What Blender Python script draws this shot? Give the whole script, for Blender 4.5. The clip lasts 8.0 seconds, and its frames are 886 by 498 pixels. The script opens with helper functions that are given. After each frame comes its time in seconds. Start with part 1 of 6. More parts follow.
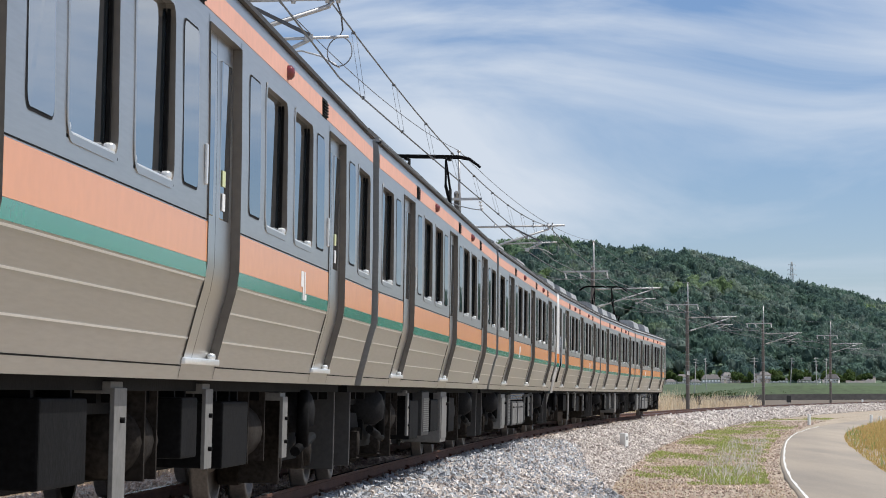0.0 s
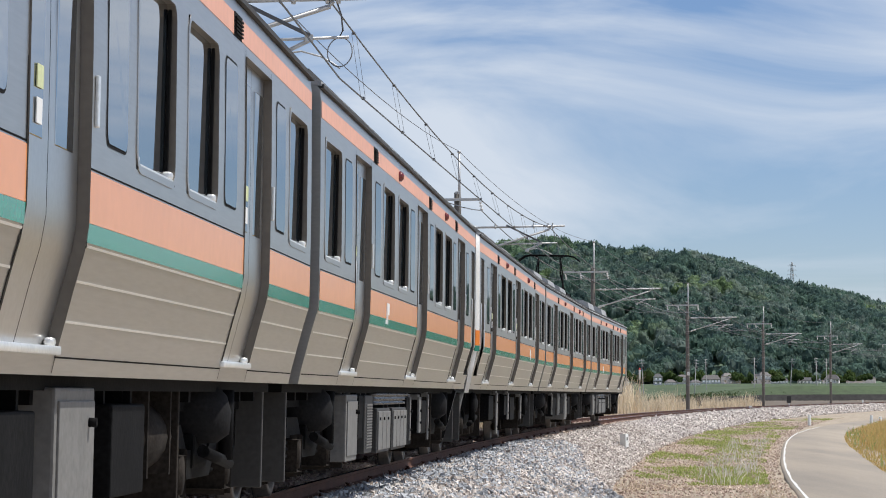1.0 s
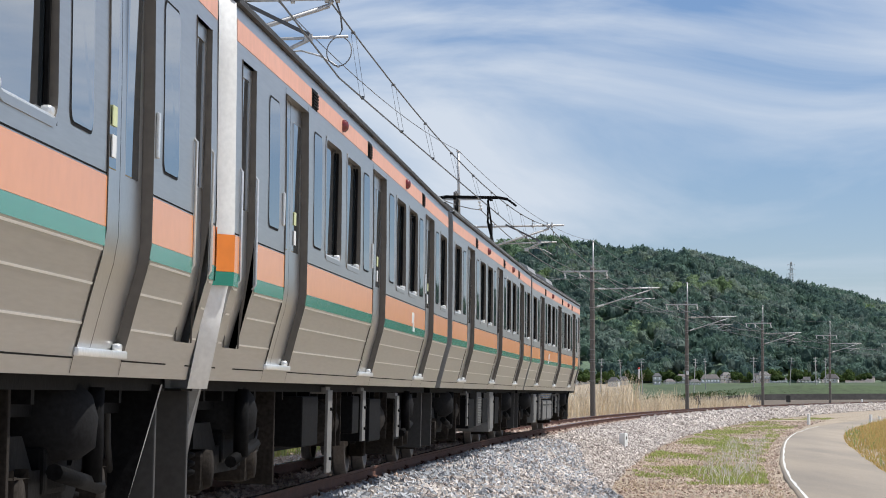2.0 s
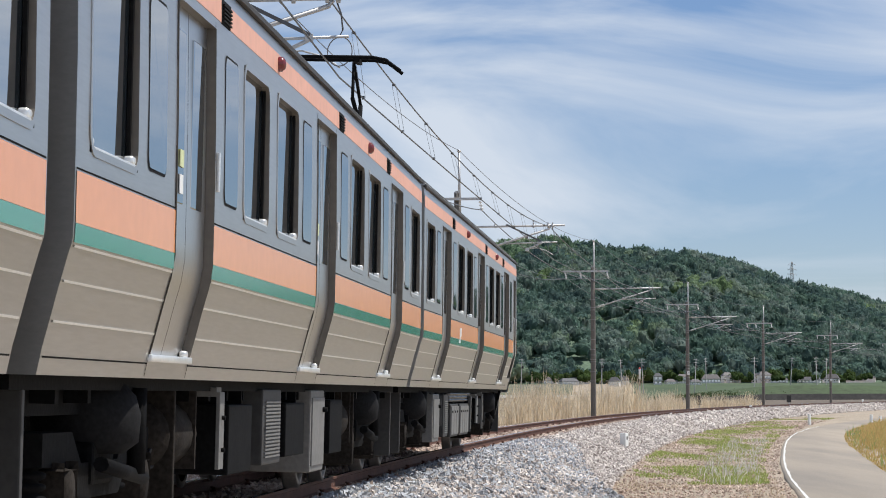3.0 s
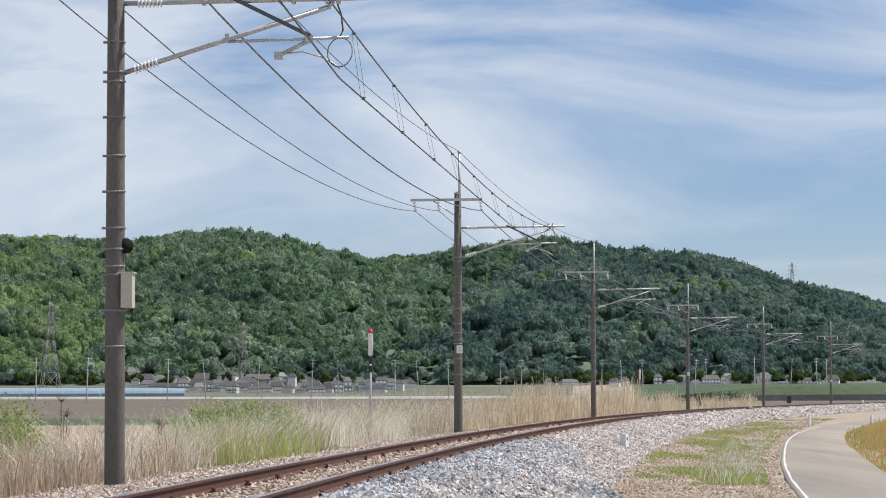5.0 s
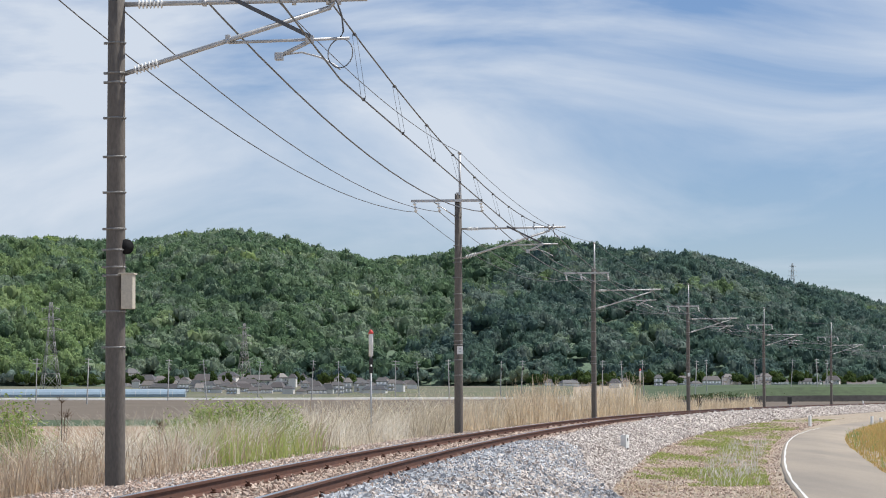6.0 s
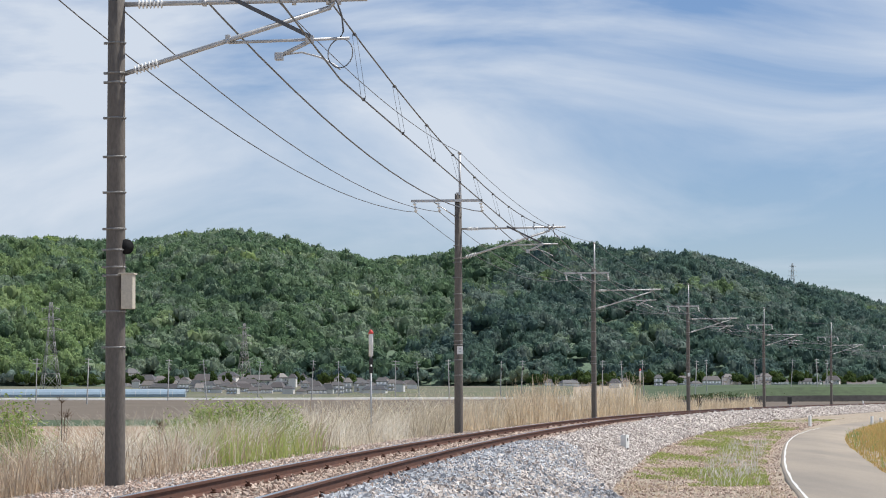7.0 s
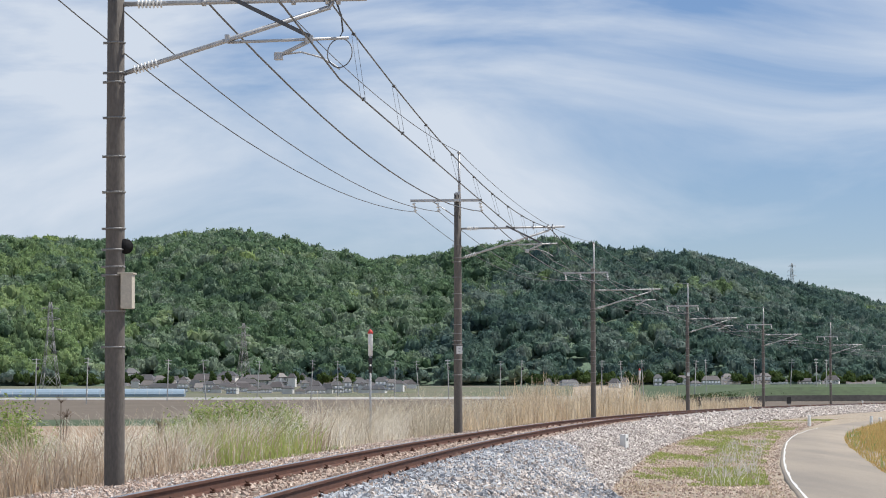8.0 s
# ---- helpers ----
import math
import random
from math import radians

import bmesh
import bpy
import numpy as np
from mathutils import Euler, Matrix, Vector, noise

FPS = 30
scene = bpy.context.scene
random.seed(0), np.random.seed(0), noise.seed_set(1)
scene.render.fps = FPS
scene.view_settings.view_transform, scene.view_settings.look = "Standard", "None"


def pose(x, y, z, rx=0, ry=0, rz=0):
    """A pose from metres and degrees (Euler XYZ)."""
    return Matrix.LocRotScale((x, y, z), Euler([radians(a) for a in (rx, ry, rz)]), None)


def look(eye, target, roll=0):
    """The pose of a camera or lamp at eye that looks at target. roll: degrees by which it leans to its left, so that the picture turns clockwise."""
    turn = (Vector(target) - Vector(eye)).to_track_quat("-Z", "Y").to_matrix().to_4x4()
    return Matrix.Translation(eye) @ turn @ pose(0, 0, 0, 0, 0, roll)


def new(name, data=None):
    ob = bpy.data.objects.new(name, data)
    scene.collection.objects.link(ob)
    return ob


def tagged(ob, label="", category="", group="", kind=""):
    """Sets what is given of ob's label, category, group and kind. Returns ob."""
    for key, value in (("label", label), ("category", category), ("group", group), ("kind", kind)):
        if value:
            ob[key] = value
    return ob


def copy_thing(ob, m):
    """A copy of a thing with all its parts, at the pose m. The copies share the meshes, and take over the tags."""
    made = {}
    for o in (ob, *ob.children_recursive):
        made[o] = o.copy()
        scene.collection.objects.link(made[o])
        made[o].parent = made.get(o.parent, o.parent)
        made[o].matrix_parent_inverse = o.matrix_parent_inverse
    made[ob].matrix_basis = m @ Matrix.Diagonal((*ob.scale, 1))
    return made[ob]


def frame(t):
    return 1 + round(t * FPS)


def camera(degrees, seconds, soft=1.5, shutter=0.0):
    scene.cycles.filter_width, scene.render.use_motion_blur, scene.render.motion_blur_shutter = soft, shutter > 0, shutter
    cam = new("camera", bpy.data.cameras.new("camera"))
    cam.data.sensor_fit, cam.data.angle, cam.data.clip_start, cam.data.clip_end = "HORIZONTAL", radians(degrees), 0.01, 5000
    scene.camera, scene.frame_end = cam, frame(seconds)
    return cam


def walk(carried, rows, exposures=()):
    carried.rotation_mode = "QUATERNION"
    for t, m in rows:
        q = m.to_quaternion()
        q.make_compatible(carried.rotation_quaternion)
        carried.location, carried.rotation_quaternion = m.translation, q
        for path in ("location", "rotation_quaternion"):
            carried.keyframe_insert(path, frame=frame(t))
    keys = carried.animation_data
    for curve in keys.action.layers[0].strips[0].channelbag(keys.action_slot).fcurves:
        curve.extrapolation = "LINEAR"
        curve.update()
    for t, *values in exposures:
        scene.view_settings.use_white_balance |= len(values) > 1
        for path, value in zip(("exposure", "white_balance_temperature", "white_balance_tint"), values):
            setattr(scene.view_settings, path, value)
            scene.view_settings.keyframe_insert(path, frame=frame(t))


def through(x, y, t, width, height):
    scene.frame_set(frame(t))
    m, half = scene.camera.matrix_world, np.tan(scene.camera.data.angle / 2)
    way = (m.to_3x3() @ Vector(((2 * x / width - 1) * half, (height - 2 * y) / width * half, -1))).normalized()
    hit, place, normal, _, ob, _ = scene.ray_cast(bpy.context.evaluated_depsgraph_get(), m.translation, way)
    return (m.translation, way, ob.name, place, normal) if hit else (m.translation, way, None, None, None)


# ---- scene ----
cam = camera(17.625, 8.0, soft=1.0)
CAM_Z = 0.8747
EYE = (0.0, 0.0, CAM_Z)


def aim(turn, tilt):
    """A pose of the standing camera, turned right and tilted up by degrees."""
    return pose(0, 0, CAM_Z, 90 + tilt, 0, -turn) @ pose(0, 0, 0, 0, 0, -0.137)


TILT = 2.950
# a camera on a stand, with the least tremor of a finger's touch
walk(cam, [(t, aim(a, TILT + b)) for t, a, b in (
    (0.0, 0.014, -0.030), (0.5, 0.011, -0.020), (1.0, 0.011, -0.020), (1.5, 0.030, -0.033), (3.0, 0.012, -0.033), (3.5, 0.012, -0.033),
    (4.0, 0.008, 0.000), (4.5, 0.012, -0.020), (6.0, 0.000, 0.000), (6.5, 0.000, 0.011), (7.0, 0.000, 0.000), (7.5, 0.008, 0.000), (8.0, 0.012, -0.005))])

# ---- world and sun ----
SUN_TURN, SUN_UP = 76.0, 60.0      # degrees right of the view, degrees up
world = bpy.data.worlds.new("world")
scene.world = world
world.use_nodes = True
wn, wl = world.node_tree.nodes, world.node_tree.links
wn.clear()
sky = wn.new("ShaderNodeTexSky")
sky.sky_type = "NISHITA"
sky.sun_disc = False
sky.sun_elevation = radians(SUN_UP)
sky.sun_rotation = radians(SUN_TURN)
sky.air_density, sky.dust_density, sky.ozone_density = 0.8, 0.15, 4.0
coord = wn.new("ShaderNodeTexCoord")
stretch = wn.new("ShaderNodeMapping")
stretch.inputs["Location"].default_value = (0.35, 0.0, 0.62)
stretch.inputs["Rotation"].default_value = (0, radians(-9), 0)
stretch.inputs["Scale"].default_value = (5.0, 5.0, 17.0)
wl.new(coord.outputs["Generated"], stretch.inputs["Vector"])
drift = wn.new("ShaderNodeTexNoise")
drift.inputs["Scale"].default_value = 1.1
drift.inputs["Detail"].default_value = 9
drift.inputs["Roughness"].default_value = 0.55
drift.inputs["Distortion"].default_value = 0.7
wl.new(stretch.outputs[0], drift.inputs["Vector"])
veil = wn.new("ShaderNodeValToRGB")
veil.color_ramp.elements[0].position, veil.color_ramp.elements[1].position = 0.36, 0.61
veil.color_ramp.elements[0].color = (0.08, 0.08, 0.08, 1)
veil.color_ramp.elements[1].color = (0.92, 0.92, 0.92, 1)
# the cloud sheet is thickest ahead and thins out to both sides
split = wn.new("ShaderNodeSeparateXYZ")
wl.new(coord.outputs["Generated"], split.inputs[0])
aside = wn.new("ShaderNodeMath")
aside.inputs[1].default_value = 0.025
wl.new(split.outputs[0], aside.inputs[0])
away = wn.new("ShaderNodeMath")
away.operation = "ABSOLUTE"
wl.new(aside.outputs[0], away.inputs[0])
thin = wn.new("ShaderNodeMath")
thin.operation = "MULTIPLY_ADD"
thin.inputs[1].default_value, thin.inputs[2].default_value = -0.42, 0.04
wl.new(away.outputs[0], thin.inputs[0])
held = wn.new("ShaderNodeClamp")
held.inputs["Min"].default_value, held.inputs["Max"].default_value = -0.03, 0.04
wl.new(thin.outputs[0], held.inputs["Value"])
amount = wn.new("ShaderNodeMath")
wl.new(drift.outputs["Fac"], amount.inputs[0]), wl.new(held.outputs[0], amount.inputs[1])
wl.new(amount.outputs[0], veil.inputs[0])
cloud = wn.new("ShaderNodeMix")
cloud.data_type = "RGBA"
cloud.inputs[7].default_value = (6.7, 7.35, 8.3, 1)
wl.new(veil.outputs[0], cloud.inputs[0])
deep = wn.new("ShaderNodeHueSaturation")
deep.inputs["Saturation"].default_value, deep.inputs["Value"].default_value = 1.17, 0.91
wl.new(sky.outputs[0], deep.inputs["Color"])
tint = wn.new("ShaderNodeMix")
tint.data_type, tint.blend_type = "RGBA", "MULTIPLY"
tint.inputs[0].default_value = 1.0
tint.inputs[7].default_value = (0.97, 0.93, 1.02, 1)
wl.new(deep.outputs[0], tint.inputs[6])
wl.new(tint.outputs[2], cloud.inputs[6])
back = wn.new("ShaderNodeBackground")
back.inputs["Strength"].default_value = 0.095
wl.new(cloud.outputs[2], back.inputs["Color"])
wout = wn.new("ShaderNodeOutputWorld")
wl.new(back.outputs[0], wout.inputs["Surface"])

sun = new("sun", bpy.data.lights.new("sun", "SUN"))
sun.data.energy, sun.data.angle, sun.data.color = 4.4, radians(0.6), (1.0, 0.97, 0.915)
sun_way = Vector((math.sin(radians(SUN_TURN)) * math.cos(radians(SUN_UP)),
                  math.cos(radians(SUN_TURN)) * math.cos(radians(SUN_UP)), math.sin(radians(SUN_UP))))
sun.matrix_world = look((60, 30, 80), Vector((60, 30, 80)) - sun_way)
scene.view_settings.exposure = 0.09


# ---- materials ----
def material(name, colour, rough=0.7, metal=0.0, spread=0.25, scale=3.0, fine=40.0, bump=0.2, second=None,
             per="none", spec=0.5, stretch=(1, 1, 1), depth=0.01, through=0.0):
    """A surface of two-scale noise between two tones; per: 'island' or 'object' varies it piece by piece."""
    m = bpy.data.materials.new(name)
    m.use_nodes = True
    n, l = m.node_tree.nodes, m.node_tree.links
    b = n["Principled BSDF"]
    b.inputs["Roughness"].default_value, b.inputs["Metallic"].default_value = rough, metal
    b.inputs["Specular IOR Level"].default_value = spec
    c = n.new("ShaderNodeTexCoord")
    mp = n.new("ShaderNodeMapping")
    mp.inputs["Scale"].default_value = stretch
    l.new(c.outputs["Object"], mp.inputs["Vector"])
    big, small = n.new("ShaderNodeTexNoise"), n.new("ShaderNodeTexNoise")
    big.inputs["Scale"].default_value, small.inputs["Scale"].default_value = scale, fine
    big.inputs["Detail"].default_value, small.inputs["Detail"].default_value = 5, 4
    l.new(mp.outputs[0], big.inputs["Vector"]), l.new(mp.outputs[0], small.inputs["Vector"])
    second = second or tuple(v * (1 - spread) for v in colour)
    mix = n.new("ShaderNodeMix")
    mix.data_type = "RGBA"
    mix.inputs[6].default_value, mix.inputs[7].default_value = (*colour, 1), (*second, 1)
    if per == "none":
        ramp = n.new("ShaderNodeMapRange")
        ramp.inputs[1].default_value, ramp.inputs[2].default_value = 0.35, 0.65
        l.new(big.outputs["Fac"], ramp.inputs[0])
        l.new(ramp.outputs[0], mix.inputs[0])
    else:
        g = n.new("ShaderNodeNewGeometry" if per == "island" else "ShaderNodeObjectInfo")
        half = n.new("ShaderNodeMath")
        half.operation = "MULTIPLY_ADD"
        half.inputs[1].default_value = 0.7
        l.new(g.outputs["Random Per Island" if per == "island" else "Random"], half.inputs[0])
        tone = n.new("ShaderNodeMath")
        tone.operation = "MULTIPLY_ADD"
        tone.inputs[1].default_value, tone.inputs[2].default_value = 1.2, -0.45
        l.new(big.outputs["Fac"], tone.inputs[0])
        l.new(tone.outputs[0], half.inputs[2])
        half.use_clamp = True
        l.new(half.outputs[0], mix.inputs[0])
    hsv = n.new("ShaderNodeHueSaturation")
    vary = n.new("ShaderNodeMapRange")
    vary.inputs[1].default_value, vary.inputs[2].default_value = 0.3, 0.7
    vary.inputs[3].default_value, vary.inputs[4].default_value = 1 - spread, 1 + spread
    l.new(small.outputs["Fac"], vary.inputs[0])
    l.new(vary.outputs[0], hsv.inputs["Value"])
    l.new(mix.outputs[2], hsv.inputs["Color"])
    l.new(hsv.outputs[0], b.inputs["Base Color"])
    if bump:
        bp = n.new("ShaderNodeBump")
        bp.inputs["Strength"].default_value, bp.inputs["Distance"].default_value = bump, depth
        l.new(small.outputs["Fac"], bp.inputs["Height"])
        l.new(bp.outputs[0], b.inputs["Normal"])
    if through:
        tr = n.new("ShaderNodeBsdfTranslucent")
        l.new(hsv.outputs[0], tr.inputs["Color"])
        ms = n.new("ShaderNodeMixShader")
        ms.inputs[0].default_value = through
        l.new(b.outputs[0], ms.inputs[1]), l.new(tr.outputs[0], ms.inputs[2])
        l.new(ms.outputs[0], n["Material Output"].inputs["Surface"])
    return m


def foliage(name, tones, cell, through=0.42):
    """Leaves in patches of the given tones, each patch about cell metres wide, with light through them."""
    m = bpy.data.materials.new(name)
    m.use_nodes = True
    n, l = m.node_tree.nodes, m.node_tree.links
    b = n["Principled BSDF"]
    b.inputs["Roughness"].default_value = 0.8
    b.inputs["Specular IOR Level"].default_value = 0.12
    g = n.new("ShaderNodeNewGeometry")
    v = n.new("ShaderNodeTexVoronoi")
    v.inputs["Scale"].default_value = 1.0 / cell
    l.new(g.outputs["Position"], v.inputs["Vector"])
    sep = n.new("ShaderNodeSeparateColor")
    l.new(v.outputs["Color"], sep.inputs[0])
    big = n.new("ShaderNodeTexNoise")
    big.inputs["Scale"].default_value = 1.0 / (cell * 6)
    big.inputs["Detail"].default_value = 3
    l.new(g.outputs["Position"], big.inputs["Vector"])
    add = n.new("ShaderNodeMath")
    add.operation = "MULTIPLY_ADD"
    add.inputs[1].default_value = 0.55
    l.new(sep.outputs[0], add.inputs[0])
    sub = n.new("ShaderNodeMath")
    sub.operation = "MULTIPLY_ADD"
    sub.inputs[1].default_value, sub.inputs[2].default_value = 1.5, -0.52
    l.new(big.outputs["Fac"], sub.inputs[0])
    l.new(sub.outputs[0], add.inputs[2])
    ramp = n.new("ShaderNodeValToRGB")
    e = ramp.color_ramp.elements
    while len(e) < len(tones):
        e.new(0.5)
    for i, t in enumerate(tones):
        e[i].position, e[i].color = i / (len(tones) - 1), (*t, 1)
    l.new(add.outputs[0], ramp.inputs[0])
    hsv = n.new("ShaderNodeHueSaturation")
    vary = n.new("ShaderNodeMapRange")
    vary.inputs[3].default_value, vary.inputs[4].default_value = 0.75, 1.25
    l.new(g.outputs["Random Per Island"], vary.inputs[0])
    l.new(vary.outputs[0], hsv.inputs["Value"])
    l.new(ramp.outputs[0], hsv.inputs["Color"])
    l.new(hsv.outputs[0], b.inputs["Base Color"])
    tr = n.new("ShaderNodeBsdfTranslucent")
    l.new(hsv.outputs[0], tr.inputs["Color"])
    ms = n.new("ShaderNodeMixShader")
    ms.inputs[0].default_value = through
    l.new(b.outputs[0], ms.inputs[1]), l.new(tr.outputs[0], ms.inputs[2])
    l.new(ms.outputs[0], n["Material Output"].inputs["Surface"])
    return m


def glass_like(name, colour, rough=0.03, ior=1.5):
    m = bpy.data.materials.new(name)
    m.use_nodes = True
    b = m.node_tree.nodes["Principled BSDF"]
    b.inputs["Base Color"].default_value = (*colour, 1)
    b.inputs["Roughness"].default_value = rough
    b.inputs["Specular IOR Level"].default_value = 0.8
    b.inputs["IOR"].default_value = ior
    return m


STEEL = material("stainless_steel", (0.455, 0.45, 0.44), 0.32, 0.92, 0.06, 1.2, 25, 0.03, stretch=(0.15, 1, 2.5))
DOOR_STEEL = material("door_steel", (0.52, 0.52, 0.52), 0.28, 0.95, 0.05, 2, 30, 0.02)
ROOF_GREY = material("roof_grey", (0.34, 0.35, 0.36), 0.7, 0, 0.2, 0.8, 12, 0.1)
ORANGE = material("orange_film", (0.76, 0.295, 0.10), 0.22, 0, 0.04, 0.7, 9, 0.02)
PINK = material("faded_orange_film", (0.74, 0.38, 0.27), 0.5, 0, 0.07, 0.7, 9, 0.02)
GREEN = material("green_film", (0.02, 0.26, 0.19), 0.15, 0, 0.06, 0.7, 9, 0.02)
# steel jambs: their shade and ground reflection are put in as brown-grey
JAMB = material("shaded_steel_reveal", (0.15, 0.132, 0.112), 0.45, 0.2, 0.1, 3, 20, 0)
SILL = material("bright_sill", (0.85, 0.85, 0.83), 0.3, 0.6, 0.08, 4, 40, 0.05)
GLASS = glass_like("tinted_glass", (0.012, 0.016, 0.02), 0.02, 4.0)
# near-black: the blocked skylight under the cars is put into this colour
DARK = material("black_and_underfloor_shade", (0.009, 0.009, 0.0095), 0.75, 0, 0.35, 3, 30, 0.2, spec=0.06)
RUBBER = material("black_rubber", (0.02, 0.02, 0.021), 0.8, 0, 0.2, 4, 40, 0.1, spec=0.06)
BOX_GREY = material("equipment_grey", (0.036, 0.035, 0.034), 0.65, 0, 0.2, 2.5, 25, 0.1)
# brake dust, darkened further for the shade under the floor
BRAKE_DUST = material("brake_dust", (0.034, 0.029, 0.025), 0.85, 0, 0.35, 4, 35, 0.3, spec=0.06)
WHITE_PAINT = material("white_paint", (0.80, 0.80, 0.78), 0.45, 0, 0.06, 3, 30, 0.03)
YELLOW = material("yellow_sticker", (0.62, 0.66, 0.36), 0.5, 0, 0.08, 9, 60, 0.02)
RAIL_SIDE = material("rusty_rail", (0.125, 0.05, 0.029), 0.8, 0.1, 0.3, 2.5, 50, 0.3)
RAIL_HEAD = material("polished_rail_head", (0.62, 0.62, 0.62), 0.25, 1.0, 0.08, 3, 60, 0.03)
SLEEPER = material("concrete_sleeper", (0.30, 0.25, 0.20), 0.9, 0, 0.25, 3, 40, 0.3, per="object")
STONE = material("ballast_stone", (0.80, 0.73, 0.67), 0.9, 0, 0.2, 0.6, 40, 0.2, second=(0.30, 0.25, 0.22), per="island")
STONE_NEW = material("blue_grey_ballast", (0.60, 0.62, 0.65), 0.9, 0, 0.2, 0.6, 40, 0.2, second=(0.17, 0.18, 0.20), per="island")
STONE_RUST = material("rusty_ballast", (0.72, 0.58, 0.48), 0.9, 0, 0.2, 0.6, 40, 0.2, second=(0.28, 0.19, 0.145), per="island")
CONCRETE = material("weathered_concrete", (0.15, 0.133, 0.118), 0.9, 0, 0.18, 1.2, 40, 0.2, stretch=(1, 1, 0.3))
GALV = material("galvanised_steel", (0.55, 0.55, 0.55), 0.55, 0.6, 0.15, 5, 50, 0.1)
BAND_STEEL = material("dull_band_steel", (0.30, 0.295, 0.285), 0.6, 0.4, 0.2, 8, 60, 0.1)
WIRE = material("dark_wire", (0.12, 0.12, 0.125), 0.5, 0.5, 0.1, 5, 50, 0)
CERAMIC = glass_like("white_porcelain", (0.78, 0.78, 0.76), 0.15)
CREAM = material("cream_box", (0.55, 0.50, 0.41), 0.6, 0, 0.1, 4, 40, 0.1)
EARTH = material("dry_earth", (0.40, 0.325, 0.25), 0.95, 0, 0.25, 0.5, 9, 0.5, second=(0.30, 0.25, 0.185), depth=0.05)
ASPHALT = material("pale_asphalt", (0.335, 0.283, 0.225), 0.9, 0, 0.07, 0.75, 60, 0.2, second=(0.235, 0.205, 0.172), stretch=(1, 0.06, 1))
LINE_WHITE = material("worn_white_line", (0.72, 0.71, 0.68), 0.7, 0, 0.1, 4, 40, 0.1)
RED = material("red_paint", (0.6, 0.05, 0.04), 0.5, 0, 0.1, 5, 40, 0.02)
# leaf tones lean blue: some distance haze is put into them
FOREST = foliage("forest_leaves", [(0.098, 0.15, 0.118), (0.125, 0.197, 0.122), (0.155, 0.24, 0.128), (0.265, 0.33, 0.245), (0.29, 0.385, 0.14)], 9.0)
FRESH_WOOD = foliage("fresh_leaves", [(0.125, 0.185, 0.12), (0.18, 0.26, 0.135), (0.25, 0.345, 0.15), (0.30, 0.385, 0.185)], 9.0)
# darker copy of the forest tones, holding the cloud shade
SHADED_WOOD = foliage("cloud_shaded_leaves", [(0.068, 0.114, 0.116), (0.093, 0.15, 0.132), (0.114, 0.186, 0.14), (0.20, 0.255, 0.222), (0.19, 0.27, 0.13)], 9.0)
UNDERSTOREY = material("forest_floor", (0.12, 0.18, 0.12), 0.95, 0, 0.3, 0.1, 1, 0)
REED = material("dry_reed", (0.94, 0.82, 0.62), 0.8, 0, 0.2, 0.15, 8, 0, second=(0.44, 0.33, 0.21), per="island", through=0.45)
GRASS = material("green_grass", (0.32, 0.39, 0.13), 0.7, 0, 0.2, 0.2, 8, 0, second=(0.20, 0.28, 0.08), per="island", through=0.45)
DRY_GRASS = material("dry_grass", (0.58, 0.49, 0.34), 0.8, 0, 0.2, 0.2, 8, 0, second=(0.34, 0.27, 0.18), per="island", through=0.45)


# ---- mesh tools ----
def ring(bm, pts):
    return [bm.verts.new(p) for p in pts]


def box(bm, x0, x1, y0, y1, z0, z1, bevel=0.0):
    """A box, with cut edges where bevel is given."""
    made = bmesh.ops.create_cube(bm, size=1.0)["verts"]
    for v in made:
        v.co = Vector((x0 if v.co.x < 0 else x1, y0 if v.co.y < 0 else y1, z0 if v.co.z < 0 else z1))
    if bevel:
        edges = {e for v in made for e in v.link_edges}
        bmesh.ops.bevel(bm, geom=list(edges), offset=bevel, segments=2, affect="EDGES", profile=0.6)


def tube(bm, a, b, r0, r1=None, seg=8, caps=True):
    """A straight round bar from a to b."""
    a, b = Vector(a), Vector(b)
    r1 = r0 if r1 is None else r1
    way = (b - a).normalized()
    u = way.cross(Vector((0, 0, 1)) if abs(way.z) < 0.9 else Vector((1, 0, 0))).normalized()
    w = way.cross(u)
    rings = []
    for c, r in ((a, r0), (b, r1)):
        rings.append(ring(bm, [c + (u * math.cos(k * math.tau / seg) + w * math.sin(k * math.tau / seg)) * r for k in range(seg)]))
    for k in range(seg):
        f = bm.faces.new((rings[0][k], rings[0][(k + 1) % seg], rings[1][(k + 1) % seg], rings[1][k]))
        f.smooth = True
    if caps:
        bm.faces.new(rings[0][::-1])
        bm.faces.new(rings[1])


def path_tube(bm, pts, r, seg=6):
    """A bent round bar along points."""
    pts = [Vector(p) for p in pts]
    last = None
    for i, p in enumerate(pts):
        way = (pts[min(i + 1, len(pts) - 1)] - pts[max(i - 1, 0)]).normalized()
        u = way.cross(Vector((0, 0, 1)) if abs(way.z) < 0.95 else Vector((1, 0, 0))).normalized()
        w = way.cross(u)
        now = ring(bm, [p + (u * math.cos(k * math.tau / seg) + w * math.sin(k * math.tau / seg)) * r for k in range(seg)])
        if last:
            for k in range(seg):
                f = bm.faces.new((last[k], last[(k + 1) % seg], now[(k + 1) % seg], now[k]))
                f.smooth = True
        last = now


